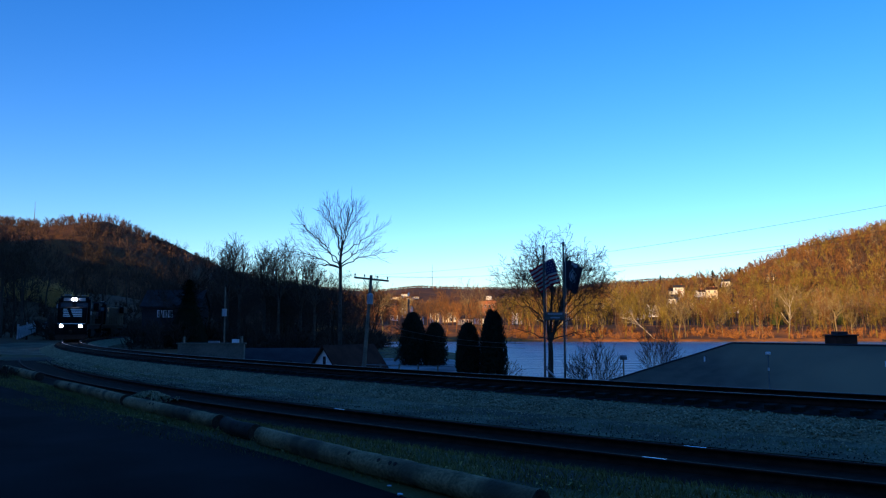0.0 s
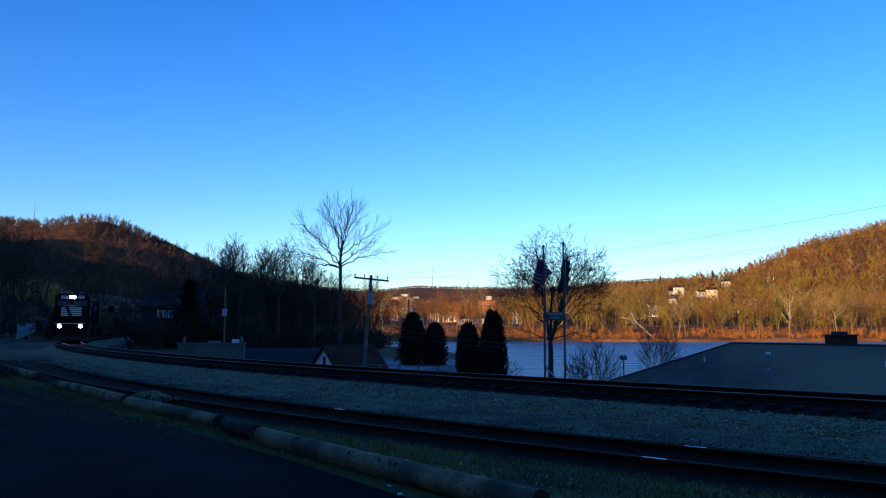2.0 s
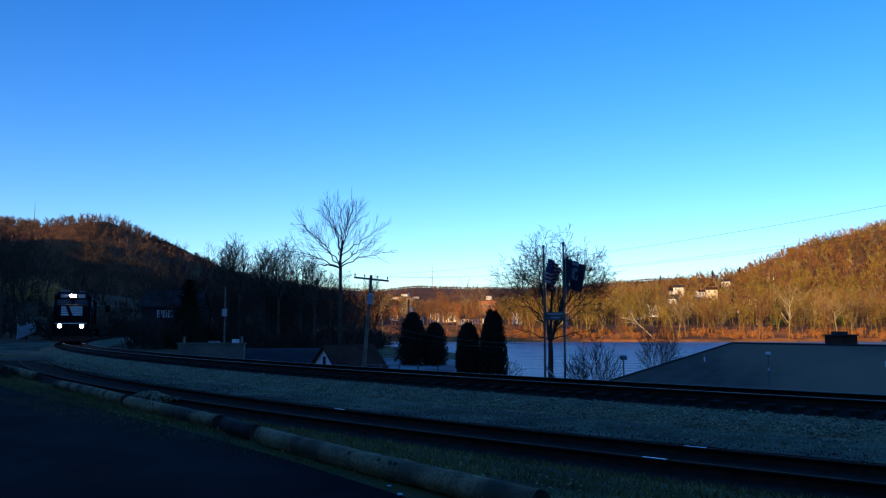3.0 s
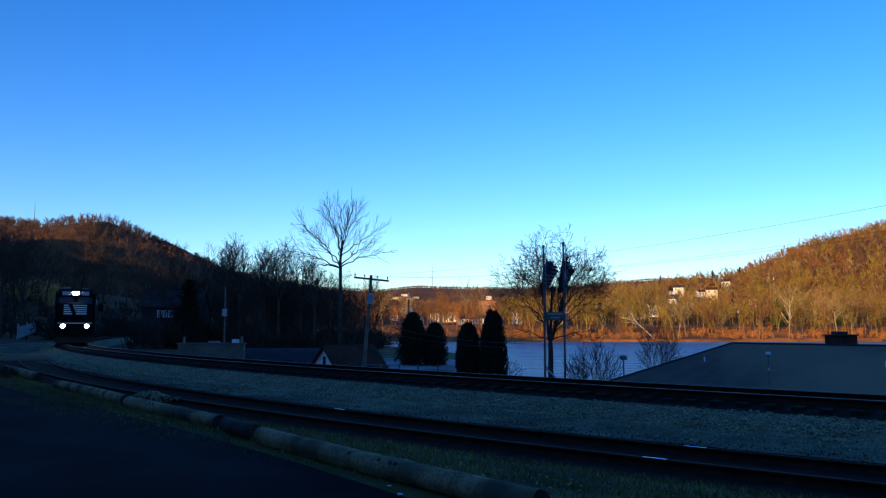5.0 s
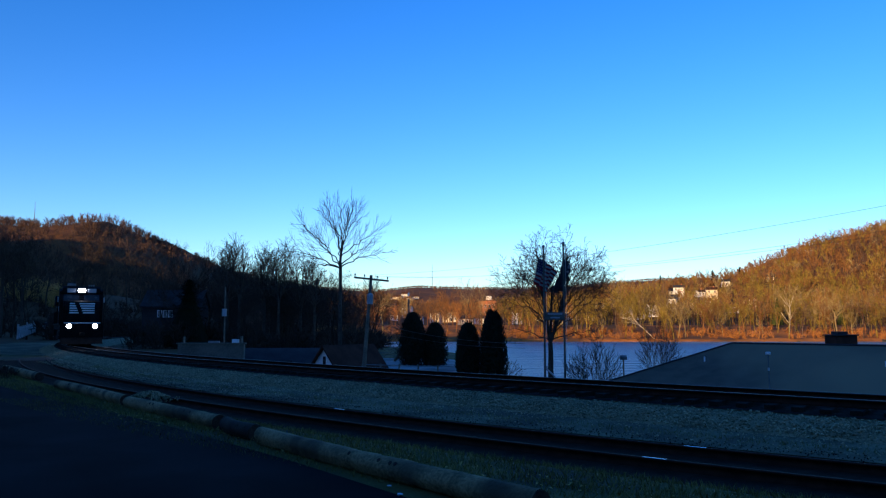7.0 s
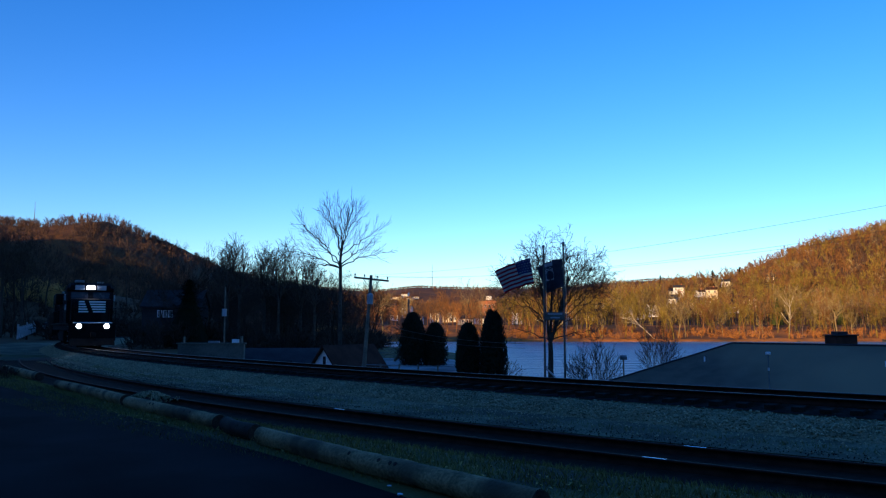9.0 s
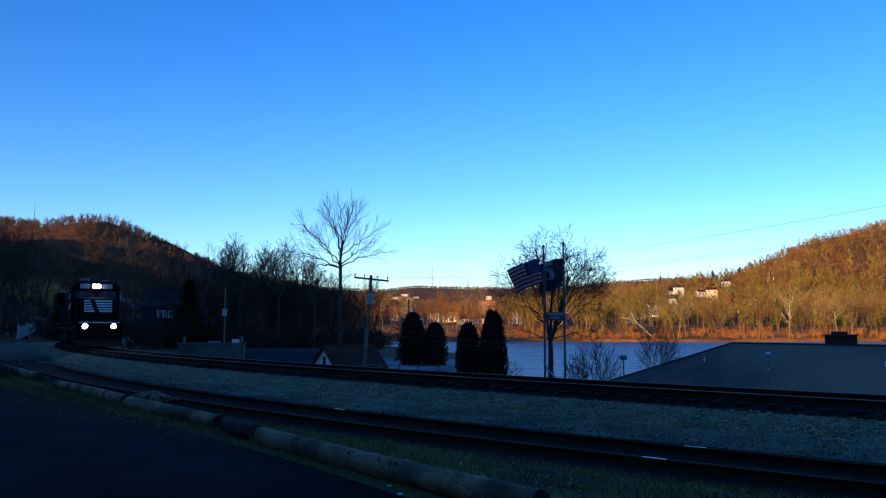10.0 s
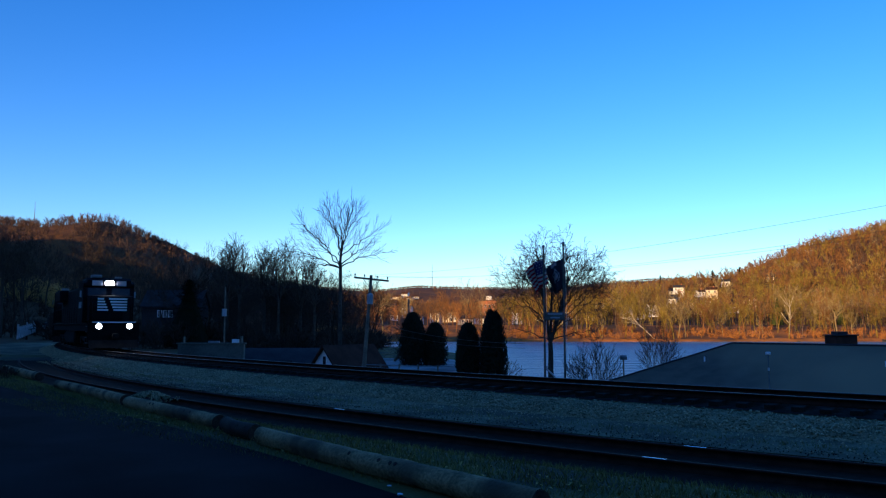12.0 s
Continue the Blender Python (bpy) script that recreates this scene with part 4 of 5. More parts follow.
        for k in range(10):
            box(bm, (s * 0.965, 3.6 - 0.95 * k, 2.7), (0.03, 0.86, 1.7), bevel=0.008)
        part("hood_doors", bm, BLACK, base)
    part("radiator", box(B(), (0, -7.6, 3.85), (3.0, 3.4, 0.9), bevel=0.1), BLACK, base)
    for k in range(2):
        part("roof_fan", rod(B(), (0, -6.8 - 1.5 * k, 4.28), (0, -6.8 - 1.5 * k, 4.42), 0.6, n=20), SOOT, base)
    part("exhaust_stack", box(B(), (0, -0.6, 4.35), (0.5, 1.0, 0.3), bevel=0.05), SOOT, base)
    for y in (6.0, -6.0):
        truck_frame(y, 3, base)
    wheels = [wheelset(y + k * 1.8, base) for y in (6.0, -6.0) for k in (-1, 0, 1)]
    return base, wheels


LEAD, LEAD_WHEELS = locomotive("black diesel locomotive with lit headlights approaching round the curve", True)
SECOND, SECOND_WHEELS = locomotive("second black diesel locomotive with its lamps off", False)


# ---- flags and poles ----
STRIP, STRIPS = 0.125, 16


def flag(name, label, hoist, striped):
    """A flag in upright strips that hinge on one another."""
    base = new(name)
    tagged(base, label, "flag", group="flags")
    pieces = []
    for k in range(STRIPS):
        bm = B()
        cols = 4
        for c in range(cols):
            x0, x1 = STRIP * c / cols - (0.012 if c == 0 else 0), STRIP * (c + 1) / cols + (0.012 if c == cols - 1 else 0)
            rows = 13 if striped else 26
            for r in range(rows):
                z1, z0 = -hoist * r / rows, -hoist * (r + 1) / rows
                f = bm.faces.new([bm.verts.new(p) for p in ((x0, 0, z0), (x1, 0, z0), (x1, 0, z1), (x0, 0, z1))])
                gx, gz = (k + (c + 0.5) / cols) / STRIPS, (r + 0.5) / rows
                if striped:
                    f.material_index = 2 if (gx < 0.42 and r < 7) else (0 if r % 2 == 0 else 1)
                else:
                    d, head = math.hypot((gx - 0.5) * 1.5, gz - 0.52), math.hypot((gx - 0.53) / 0.085, (gz - 0.48) / 0.16)
                    f.material_index = 1 if (d < 0.31 and not 0.25 < d < 0.275 and head > 1 and not (gz > 0.66 and abs(gx - 0.5) < 0.14)) or (abs(gz - 0.1) < 0.045 and abs(gx - 0.5) < 0.17) else 0
        geo = bmesh.ops.solidify(bm, geom=bm.faces[:], thickness=0.006)
        if striped and k < 6:
            for r in range(5):
                before = set(bm.faces)
                box(bm, (STRIP * (0.3 if r % 2 else 0.7), 0, -hoist * (0.06 + 0.1 * r)), (0.04, 0.016, 0.04))
                for f in set(bm.faces) - before:
                    f.material_index = 1
        mats = (FLAGRED, FLAGWHITE, FLAGBLUE) if striped else (FLAGBLACK, FLAGPALE)
        pieces.append(part("cloth_strip", bm, mats, base))
    return base, pieces


def flagpole(x, top, label):
    base = new("flagpole")
    base.location = (x, 32, -1.3)
    part("pole", rod(B(), (0, 0, -0.3), (0, 0, top + 1.3), 0.05, 0.036, 12), DULLPAINT, base)
    bm = B()
    bmesh.ops.create_uvsphere(bm, u_segments=12, v_segments=8, radius=0.075, matrix=Matrix.Translation((0, 0, top + 1.34)))
    part("finial", bm, GREY, base)
    part("halyard", rod(B(), (0.09, -0.02, 0.9), (0.09, -0.02, top + 1.2), 0.008, n=5), FLAGWHITE, base)
    part("cleat", box(B(), (0.08, -0.03, 1.0), (0.05, 0.05, 0.2), bevel=0.01), DIMGREY, base)
    part("brace", rod(B(), (0.03, 0, 1.0), (1.15, -0.5, -0.1), 0.035, n=8), GREY, base, "pale sloping brace")
    return tagged(base, label, "flagpole", group="pair of flagpoles")


flagpole(4.38, 4.9, "weathered metal flagpole carrying the striped flag")
flagpole(5.24, 5.05, "weathered metal flagpole carrying the dark flag")
STARS, STARS_STRIPS = flag("striped_flag", "red, white and blue flag blowing on its pole", 1.1, True)
DARK, DARK_STRIPS = flag("dark_flag", "black flag with a pale emblem blowing on its pole", 1.24, False)
sign = new("memorial_sign")
sign.location = (4.81, 31.93, 1.92)
part("board", box(B(), (0, 0, 0), (0.88, 0.05, 0.36), bevel=0.015), DULLPAINT, sign)
bm = B()
for k, w in enumerate((0.62, 0.4)):
    box(bm, (0.02, -0.03, 0.09 - 0.16 * k), (w, 0.01, 0.06))
part("lettering_bars", bm, GREY, sign, "pale bars of unreadable lettering")
tagged(sign, "grey sign board fixed between two flagpoles", "sign")


# ---- beyond the tracks: buildings, poles, wires ----
def flat(name, pts, z, material, thick, label, category):
    bm = B()
    top = [bm.verts.new((x, y, z)) for x, y in pts]
    low = [bm.verts.new((x, y, z - thick)) for x, y in pts]
    bm.faces.new(top)
    for i in range(len(pts)):
        j = (i + 1) % len(pts)
        bm.faces.new((top[i], low[i], low[j], top[j]))
    bmesh.ops.recalc_face_normals(bm, faces=bm.faces[:])
    return tagged(part(name, bm, material), label, category, kind="structure")


flat("parking_lot", [(-7.2, 60), (3.5, 55), (3.3, 74), (0.5, 84), (-7.4, 86)], -2.2, FROST, 0.7, "pale frosted parking lot by the river", "parking lot")


def window(parent, c, w, h, rz, pane=None, cross=True):
    """A framed window on a wall, its face towards -y before it is turned."""
    m = Matrix.Translation(c) @ Matrix.Rotation(rz, 4, "Z")
    bm = B()
    for x in (-w / 2, w / 2):
        box(bm, (x, 0, 0), (0.09, 0.1, h + 0.09))
    for z in (-h / 2, h / 2):
        box(bm, (0, 0, z), (w - 0.09, 0.1, 0.09))
    if cross:
        box(bm, (0, 0, 0), (w - 0.09, 0.07, 0.06))
    bm.transform(m)
    fr = part("window", bm, WHITE, parent)
    bm = box(B(), (0, 0.0, 0), (w - 0.05, 0.05, h - 0.05))
    bm.transform(m)
    part("pane", bm, pane or GLASS, fr)
    return fr


def gable_house(name, place, rz, length, width, wall_h, pitch, wall, roof, label, windows=True, chimney=False, storeys=1, category="house"):
    """A gabled house; length along its ridge (x), gable ends at both sides. place: ground at its middle."""
    base = new(name)
    base.matrix_basis = Matrix.Translation(place) @ Matrix.Rotation(rz, 4, "Z")
    rise = math.tan(radians(pitch)) * width / 2
    w = width / 2
    part("wall", prism(B(), [(-w, -1.0), (-w, wall_h), (0, wall_h + rise), (w, wall_h), (w, -1.0)], -length / 2, length / 2), wall, base)
    o = 0.35
    t = 0.16
    d = o * math.tan(radians(pitch))
    bm = prism(B(), [(-w - o, wall_h - d), (0, wall_h + rise), (w + o, wall_h - d), (w + o, wall_h - d + t), (0, wall_h + rise + t * 1.3), (-w - o, wall_h - d + t)], -length / 2 - 0.3, length / 2 + 0.3)
    part("roof", bm, roof, base)
    if windows:
        for s in range(storeys):
            z = wall_h * (s + 0.55) / storeys
            n = max(2, int(length / 3))
            for k in range(n):
                window(base, ((k + 0.5) / n * length - length / 2, -w - 0.02, z), 0.95, 1.25, 0)
            for k in (-1, 1):
                window(base, (-length / 2 - 0.02, k * w * 0.45, z), 0.9, 1.2, -math.pi / 2)
        part("door", box(B(), (length * 0.08, -w - 0.03, 1.0), (0.95, 0.08, 2.0), bevel=0.02), DARKROOF, base)
    if chimney:
        part("chimney", box(B(), (length * 0.22, w * 0.2, wall_h + rise + 0.2), (0.7, 0.7, 1.6), bevel=0.03), BRICKWALL, base)
    return tagged(base, label, category)


def hip_building():
    """A long low building whose hip roof rises just past the tracks; its ridge runs with the line."""
    base = new("low_building")
    rz = math.atan2(-0.72, 0.69)
    base.matrix_basis = Matrix.Translation((18.65, 48, 0)) @ Matrix.Rotation(rz, 4, "Z")
    L, b, top, eave = 26.0, 5.6, 0.37, -2.05
    bm = B()
    r0, r1 = bm.verts.new((0, 0, top)), bm.verts.new((L, 0, top))
    c = [bm.verts.new(p) for p in ((-b, -b, eave), (L + b, -b, eave), (L + b, b, eave), (-b, b, eave))]
    for f in ((c[0], c[1], r1, r0), (c[1], c[2], r1), (c[2], c[3], r0, r1), (c[3], c[0], r0), (c[3], c[2], c[1], c[0])):
        bm.faces.new(f)
    bmesh.ops.recalc_face_normals(bm, faces=bm.faces[:])
    part("roof", bm, SHINGLE, base)
    rod_bm = rod(B(), (0, 0, top + 0.02), (L, 0, top + 0.02), 0.07, n=6)
    part("ridge_cap", rod_bm, DARKROOF, base)
    for s in (-1, 1):
        part("hip_cap", rod(B(), (0, 0, top + 0.02), (-b, s * b, eave + 0.02), 0.06, n=6), DARKROOF, base)
    part("fascia", box(B(), (L / 2, -b - 0.02, eave - 0.1), (L + 2 * b, 0.05, 0.2)), WHITE, base)
    part("wall", box(B(), (L / 2, 0, eave - 1.5), (L + 2 * b - 0.9, 2 * b - 0.9, 2.98)), BRICKWALL, base)
    inv = base.matrix_basis.inverted()

    def pipe(x, y, z0, z1, r, name, label, mat):
        p, q = inv @ Vector((x, y, z0)), inv @ Vector((x, y, z1))
        bm = rod(B(), p, q, r, n=10)
        rod(bm, p, p + Vector((0, 0, 0.08)), r * 2.2, r * 1.2, 10)
        return part(name, bm, mat, base, label)
    pipe(16.4, 46.7, -0.85, -0.42, 0.05, "vent_pipe", "white vent pipe", WHITE)
    pipe(23.5, 39.5, -0.9, -0.35, 0.06, "vent_pipe", "white vent pipe", WHITE)
    mast = pipe(17.86, 40.9, -2.1, 0.0, 0.035, "service_mast", "grey electrical service mast", DIMGREY)
    p = inv @ Vector((17.86, 40.9, 0.0))
    part("weatherhead", box(B(), p, (0.24, 0.24, 0.16), bevel=0.05), WHITE, mast)
    part("insulator", rod(B(), p + Vector((0, 0, -0.95)), p + Vector((0, 0, -0.78)), 0.05, n=8), WHITE, mast)
    return tagged(base, "long low building with a grey shingle hip roof", "building")


hip_building()
block = new("brick_stack")
block.location = (28.4, 53, -4.5)
part("shaft", box(B(), (0, 0, 2.6), (1.7, 1.2, 5.4), 0.2, bevel=0.04), BROWNROOF, block)
part("cap", box(B(), (0, 0, 5.35), (1.85, 1.4, 0.1), 0.2, bevel=0.02), DARKROOF, block)
part("flue", box(B(), (-0.1, 0, 5.5), (0.8, 0.7, 0.22), 0.2, bevel=0.03), DARKROOF, block)
tagged(block, "dark brick stack with a small flue beyond the roof", "chimney")

box_post = new("nesting_box")
box_post.location = (11.75, 48.5, -4.3)
part("post", rod(B(), (0, 0, -0.3), (0, 0, 3.6), 0.05, n=8), POLEWOOD, box_post)
part("house", prism(B(), [(-0.15, 3.6), (-0.15, 3.8), (0, 3.9), (0.15, 3.8), (0.15, 3.6)], -0.2, 0.2), DIMGREY, box_post)
tagged(box_post, "small grey box on a post by the river", "nesting box")

# the house with the white gable and the darker one beside it
gh = gable_house("gabled_house", (-9.53 + 0.62 * 2.7, 60 + 0.78 * 2.7, -3.6), math.atan2(0.78, 0.62), 5.4, 3.95, 1.15, 48, WHITEWALL, BROWNROOF, "small white house with a brown shingle roof", windows=False)
part("attic_window", box(B(), (-2.73, 0, 2.3), (0.06, 0.3, 0.7), bevel=0.01), GLASS, gh)
gable_house("dark_roofed_house", (-13.9, 65, -3.4), 0.05, 7.6, 4.4, 1.5, 30, GREYWALL, DARKROOF, "low house with a dark roof beside the white gable")

# house among the trees with three pale windows
gh = gable_house("grey_house", (-40.0, 111, -1.0), 0.1, 8.0, 6.5, 5.4, 35, GREYWALL, DARKROOF, "dark grey house among bare trees with three pale windows", windows=False)
# pale panes: the sky's reflection in the glass is put into their colour
for k in range(3):
    window(gh, (-1.55 + 0.78 * k, -3.28, 4.25), 0.52, 0.95, 0, pane=FROST, cross=False)


def pole(name, foot, top, r, label):
    base = new(name)
    base.location = foot
    d = Vector(top) - Vector(foot)
    part("shaft", rod(B(), -d.normalized() * 0.6, d, r * 1.25, r * 0.8, 12), POLEWOOD, base)
    return tagged(base, label, "utility pole", group="utility poles"), d


up, d = pole("utility_pole", (-5.15, 48, -2.1), (-4.68, 48, 4.78), 0.115, "leaning wooden utility pole with a crossarm and grey box")
A, Z = Vector((-5.75, 47.6, 4.62)) - up.location, Vector((-3.6, 48.7, 4.45)) - up.location
arm = part("crossarm", rod(B(), A, Z, 0.065, n=4), POLEWOOD, up)
for k in (0.03, 0.3, 0.68, 0.97):
    q = A.lerp(Z, k)
    part("insulator", rod(rod(B(), q, q + Vector((0, 0, 0.16)), 0.02, n=6), q + Vector((0, 0, 0.14)), q + Vector((0, 0, 0.26)), 0.06, 0.04, 8), DIMGREY, arm)
mid = A.lerp(Z, 0.5)
for k in (0.24, 0.76):
    part("arm_brace", rod(B(), A.lerp(Z, k), mid + Vector((-0.03, 0, -0.6)), 0.02, n=5), DIMGREY, up)
part("transformer", rod(rod(B(), Vector((0.42, -0.28, 5.0)), Vector((0.45, -0.28, 5.62)), 0.2, n=14), Vector((0.45, -0.28, 5.62)), Vector((0.45, -0.28, 5.7)), 0.2, 0.08, 14), GREY, up, "pale grey transformer can")

p2, d = pole("utility_pole", (-4.05, 90, -3.4), (-4.2, 90, 4.75), 0.13, "plain wooden utility pole near the river")
part("lamp_arm", rod(B(), d, d + Vector((0.5, 0, 0.1)), 0.03, n=6), DIMGREY, p2)
p3, d = pole("utility_pole", (-20.6, 70, -2.2), (-20.66, 70, 5.2), 0.075, "wooden utility pole with a pale transformer")
part("transformer", rod(B(), Vector((0.0, -0.3, 4.6)), Vector((0.0, -0.3, 5.3)), 0.22, n=14), GREY, p3, "pale grey transformer can")


def wire(name, a, b, sag, r=0.012, label="thin dark overhead wire", material=None):
    a, b = Vector(a), Vector(b)
    pts = []
    for i in range(33):
        t = i / 32
        p = a.lerp(b, t)
        p.z -= 4 * sag * t * (1 - t)
        pts.append(p)
    v, f = tubes([(*p, *q, r, r) for p, q in zip(pts, pts[1:])], 4)
    return tagged(bulk(name, v, f, material or WIRE), label, "overhead wire", group="overhead wires")


wire("overhead_wire", (-4.68, 48, 4.8), (19.0, 19.5, 6.1), 0.62, 0.0055)
wire("overhead_wire", (-3.66, 48.67, 4.7), (19.0, 18.5, 5.2), 0.75, 0.0055)
wire("overhead_wire", (-4.28, 48.35, 4.75), (19.4, 18.5, 5.08), 0.8, 0.0055)
wire("overhead_wire", (-5.05, 47.9, 1.9), (4.4, 40, 0.55), 0.35, 0.01, "pale cable sagging past the evergreens", DULLPAINT)
wire("overhead_wire", (-5.05, 47.9, 1.4), (4.4, 40, 0.3), 0.3, 0.008, "pale cable sagging past the evergreens", DULLPAINT)
wire("overhead_wire", (-5.68, 47.65, 4.8), (-20.66, 70, 5.4), 0.6, 0.008)

# low concrete wall with things on it
wall = new("retaining_wall")
wall.location = (-19.3, 62, -2.4)
part("wall", box(B(), (0, 0, 1.15), (5.5, 0.5, 2.5), bevel=0.03), CONCRETE, wall)
part("coping", box(B(), (0, 0, 2.44), (5.7, 0.62, 0.1), bevel=0.02), CONCRETE, wall)
tagged(wall, "low pale concrete retaining wall", "wall")
for x, w, h, mat, n in ((-17.3, 0.55, 0.3, WHITE, "white crate on the wall"), (-16.8, 0.16, 0.55, POLEWOOD, "short wooden post on the wall"), (-21.6, 0.12, 0.5, POLEWOOD, "short wooden post on the wall"), (-19.1, 0.9, 0.16, FROST, "pale tarp folded on the wall")):
    o = new(n.split(" on")[0].replace(" ", "_"))
    o.location = (x, 62, 0.09)
    part("body", box(B(), (0, 0, h / 2), (w, 0.3, h), bevel=0.02), mat, o)
    tagged(o, n + " of concrete", "clutter")


# white fence and a parked car far down the road
fence = new("white_fence")
fence.location = (-55.0, 96, 0.0)
BAY = Vector((-1.63, 3.4, 0.075))
for k in range(10):
    tall = 1.75 if k % 4 == 0 else 1.45
    part("post", box(B(), BAY * k + Vector((0, 0, tall / 2 - 0.15)), (0.2, 0.2, tall + 0.2), bevel=0.02), DIMWHITE, fence)
for k in range(9):
    for z in (0.2, 0.62, 1.04):
        part("board", box(B(), BAY * (k + 0.5) + Vector((0, 0, z)), (0.05, 3.6, 0.38), 0.447, bevel=0.01), DIMWHITE, fence)
tagged(fence, "white board fence beside the far road", "fence")


def parked_car(place, rz, paint, label):
    base = new("parked_car")
    base.matrix_basis = Matrix.Translation(place) @ Matrix.Rotation(rz, 4, "Z")
    bm = prism(B(), [(-2.2, 0.35), (-2.25, 0.8), (-1.9, 0.95), (1.2, 1.0), (2.15, 0.82), (2.25, 0.4)], -0.88, 0.88)
    bmesh.ops.bevel(bm, geom=bm.edges[:], offset=0.07, segments=2, affect="EDGES")
    part("body", bm, paint, base)
    bm = prism(B(), [(-1.8, 0.95), (-1.35, 1.45), (0.35, 1.48), (1.15, 0.98)], -0.76, 0.76)
    bmesh.ops.bevel(bm, geom=bm.edges[:], offset=0.05, segments=2, affect="EDGES")
    part("cabin", bm, GLASS, base)
    part("roof", box(B(), (0, -0.5, 1.48), (1.4, 1.7, 0.05), bevel=0.02), paint, base)
    for x in (-0.85, 0.85):
        for y in (-1.4, 1.4):
            w = part("wheel", rod(B(), (x - 0.1, y, 0.33), (x + 0.1, y, 0.33), 0.33, n=18), SOOT, base)
            part("rim", rod(B(), (x - 0.11, y, 0.33), (x + 0.11, y, 0.33), 0.19, n=12), DIMGREY, w)
    return tagged(base, label, "car", group="parked cars")


parked_car((-66.4, 125, 0.62), 0.55, GREY, "silver car parked by the white fence")
parked_car((-66.6, 133, 0.7), 0.55, WHITE, "white car parked behind a silver one")

# low guard rail along the lot
rail = new("guard_rail")
rail.location = (-6.6, 61, -2.2)
for k in range(7):
    part("post", box(B(), (1.55 * k, -0.7 * k, 0.3), (0.12, 0.12, 0.7), bevel=0.015), POLEWOOD, rail)
part("cable", rod(B(), (0, 0, 0.55), (9.3, -4.2, 0.55), 0.03, n=6), DIMGREY, rail)
tagged(rail, "low guard rail of short wooden posts beside the lot", "guard rail")

# masts on the skyline
for x, y, h, r in ((-291, 520, 15, 0.35), (-22, 1500, 45, 0.8)):
    m = new("radio_mast")
    m.location = (x, y, float(land(x, y)))
    part("lattice", rod(B(), (0, 0, -2), (0, 0, h), r, r * 0.5, 4), DIMGREY, m)
    part("aerial", rod(B(), (0, 0, h), (0, 0, h + 4), r * 0.3, n=5), DIMGREY, m)
    tagged(m, "thin radio mast on the wooded skyline", "mast")


# ---- the town across the river ----
def town():
    walls = (WHITEWALL, CREAMWALL, BRICKWALL)
    words = ("white clapboard house on the sunlit far hillside", "cream-sided house on the sunlit far hillside", "brick house in the town across the river")
    rng = random.Random(7)
    for x, y, l, w, c, s in HOUSES[:-1]:
        h = gable_house("house", (x, y, float(land(x, y)) + 0.4), rng.uniform(-0.5, 0.35), l, w, 2.9 * s, rng.uniform(28, 40), walls[c], rng.choice((DARKROOF, DARKROOF, BROWNROOF)), words[c], chimney=rng.random() < 0.4, storeys=s)
        h["group"] = "houses across the river"
    hall = new("brick_hall")
    hall.location = (25.6, 420, float(land(25.6, 420)))
    part("wall", box(B(), (0, 0, 6.0), (9.5, 9, 13.5), -0.15, bevel=0.05), BRICKWALL, hall)
    part("roof", box(B(), (0, 0, 12.9), (10.0, 9.6, 0.4), -0.15), DARKROOF, hall)
    part("penthouse", box(B(), (0.5, -1, 14.2), (3.0, 3.0, 2.4), -0.15, bevel=0.05), WHITEWALL, hall)
    for r in range(3):
        for k in range(4):
            window(hall, Matrix.Rotation(-0.15, 3, "Z") @ Vector((-3.45 + 2.3 * k, -4.53, 2.4 + 3.6 * r)), 1.1, 1.9, -0.15)
    tagged(hall, "tall orange brick hall with a white rooftop box", "building")


town()

# ---- more bare trees ----
for x, y, z, h, r, seed, label in ((10.2, 50, -4.4, 5.3, 2.1, 51, "low bare spreading tree by the water"), (16.6, 57, -4.5, 6.6, 1.9, 52, "bare upright sapling clump by the water"), (4.2, 50, -2.8, 2.3, 1.2, 53, "small bare shrub beside the tree trunk"), (8.6, 47, -2.9, 2.6, 1.2, 54, "small bare shrub beside the tree trunk")):
    forks = [(-0.2 * r, 0.0, h * 0.42), (0.22 * r, 0.1, h * 0.46), (0.0, -0.22 * r, h * 0.4)]
    reaching_tree("riverside_shrub", (x, y, z), label, limb_tree(seed, h * 0.14, forks, dome(seed, 17, (0, 0, h * 0.42), (r, r, h * 0.52), 0.12, forks), 0.055, last=2, spacing=(0.26, 0.22, 0.2), ratio=0.5, angle=(20, 45), lift=0.2, least=0.0125))
bare_tree("drooping_tree", (-5.2, 78, -2.7), "dark bare tree bent over beside the pole", 55, 6.6, 6.5, 4.0, 0.16, 4, kids=(3, 3), angle=(35, 70), shrink=(0.6, 0.8), lift=-0.08, bend=0.3)
bare_tree("sycamore", (82.0, 288, -3.6), "pale leaning sycamore on the far bank", 56, 14, 15, 14.0, 0.26, 3, dirn=(-0.62, 0, 0.8), material=PALEBARK, fine_material=GREYWOODS, kids=(2, 3), angle=(25, 55), shrink=(0.4, 0.55), lift=0.03, bend=0.1, first=7, start=3, stiff=0.5)
bare_tree("sycamore", (140.0, 300, -2.8), "pale sycamore among brown trees on the far bank", 57, 20, 11, 17.0, 0.26, 3, material=PALEBARK, fine_material=GREYWOODS, kids=(2, 3), angle=(25, 50), shrink=(0.4, 0.55), lift=0.1, bend=0.12, first=7, start=2)
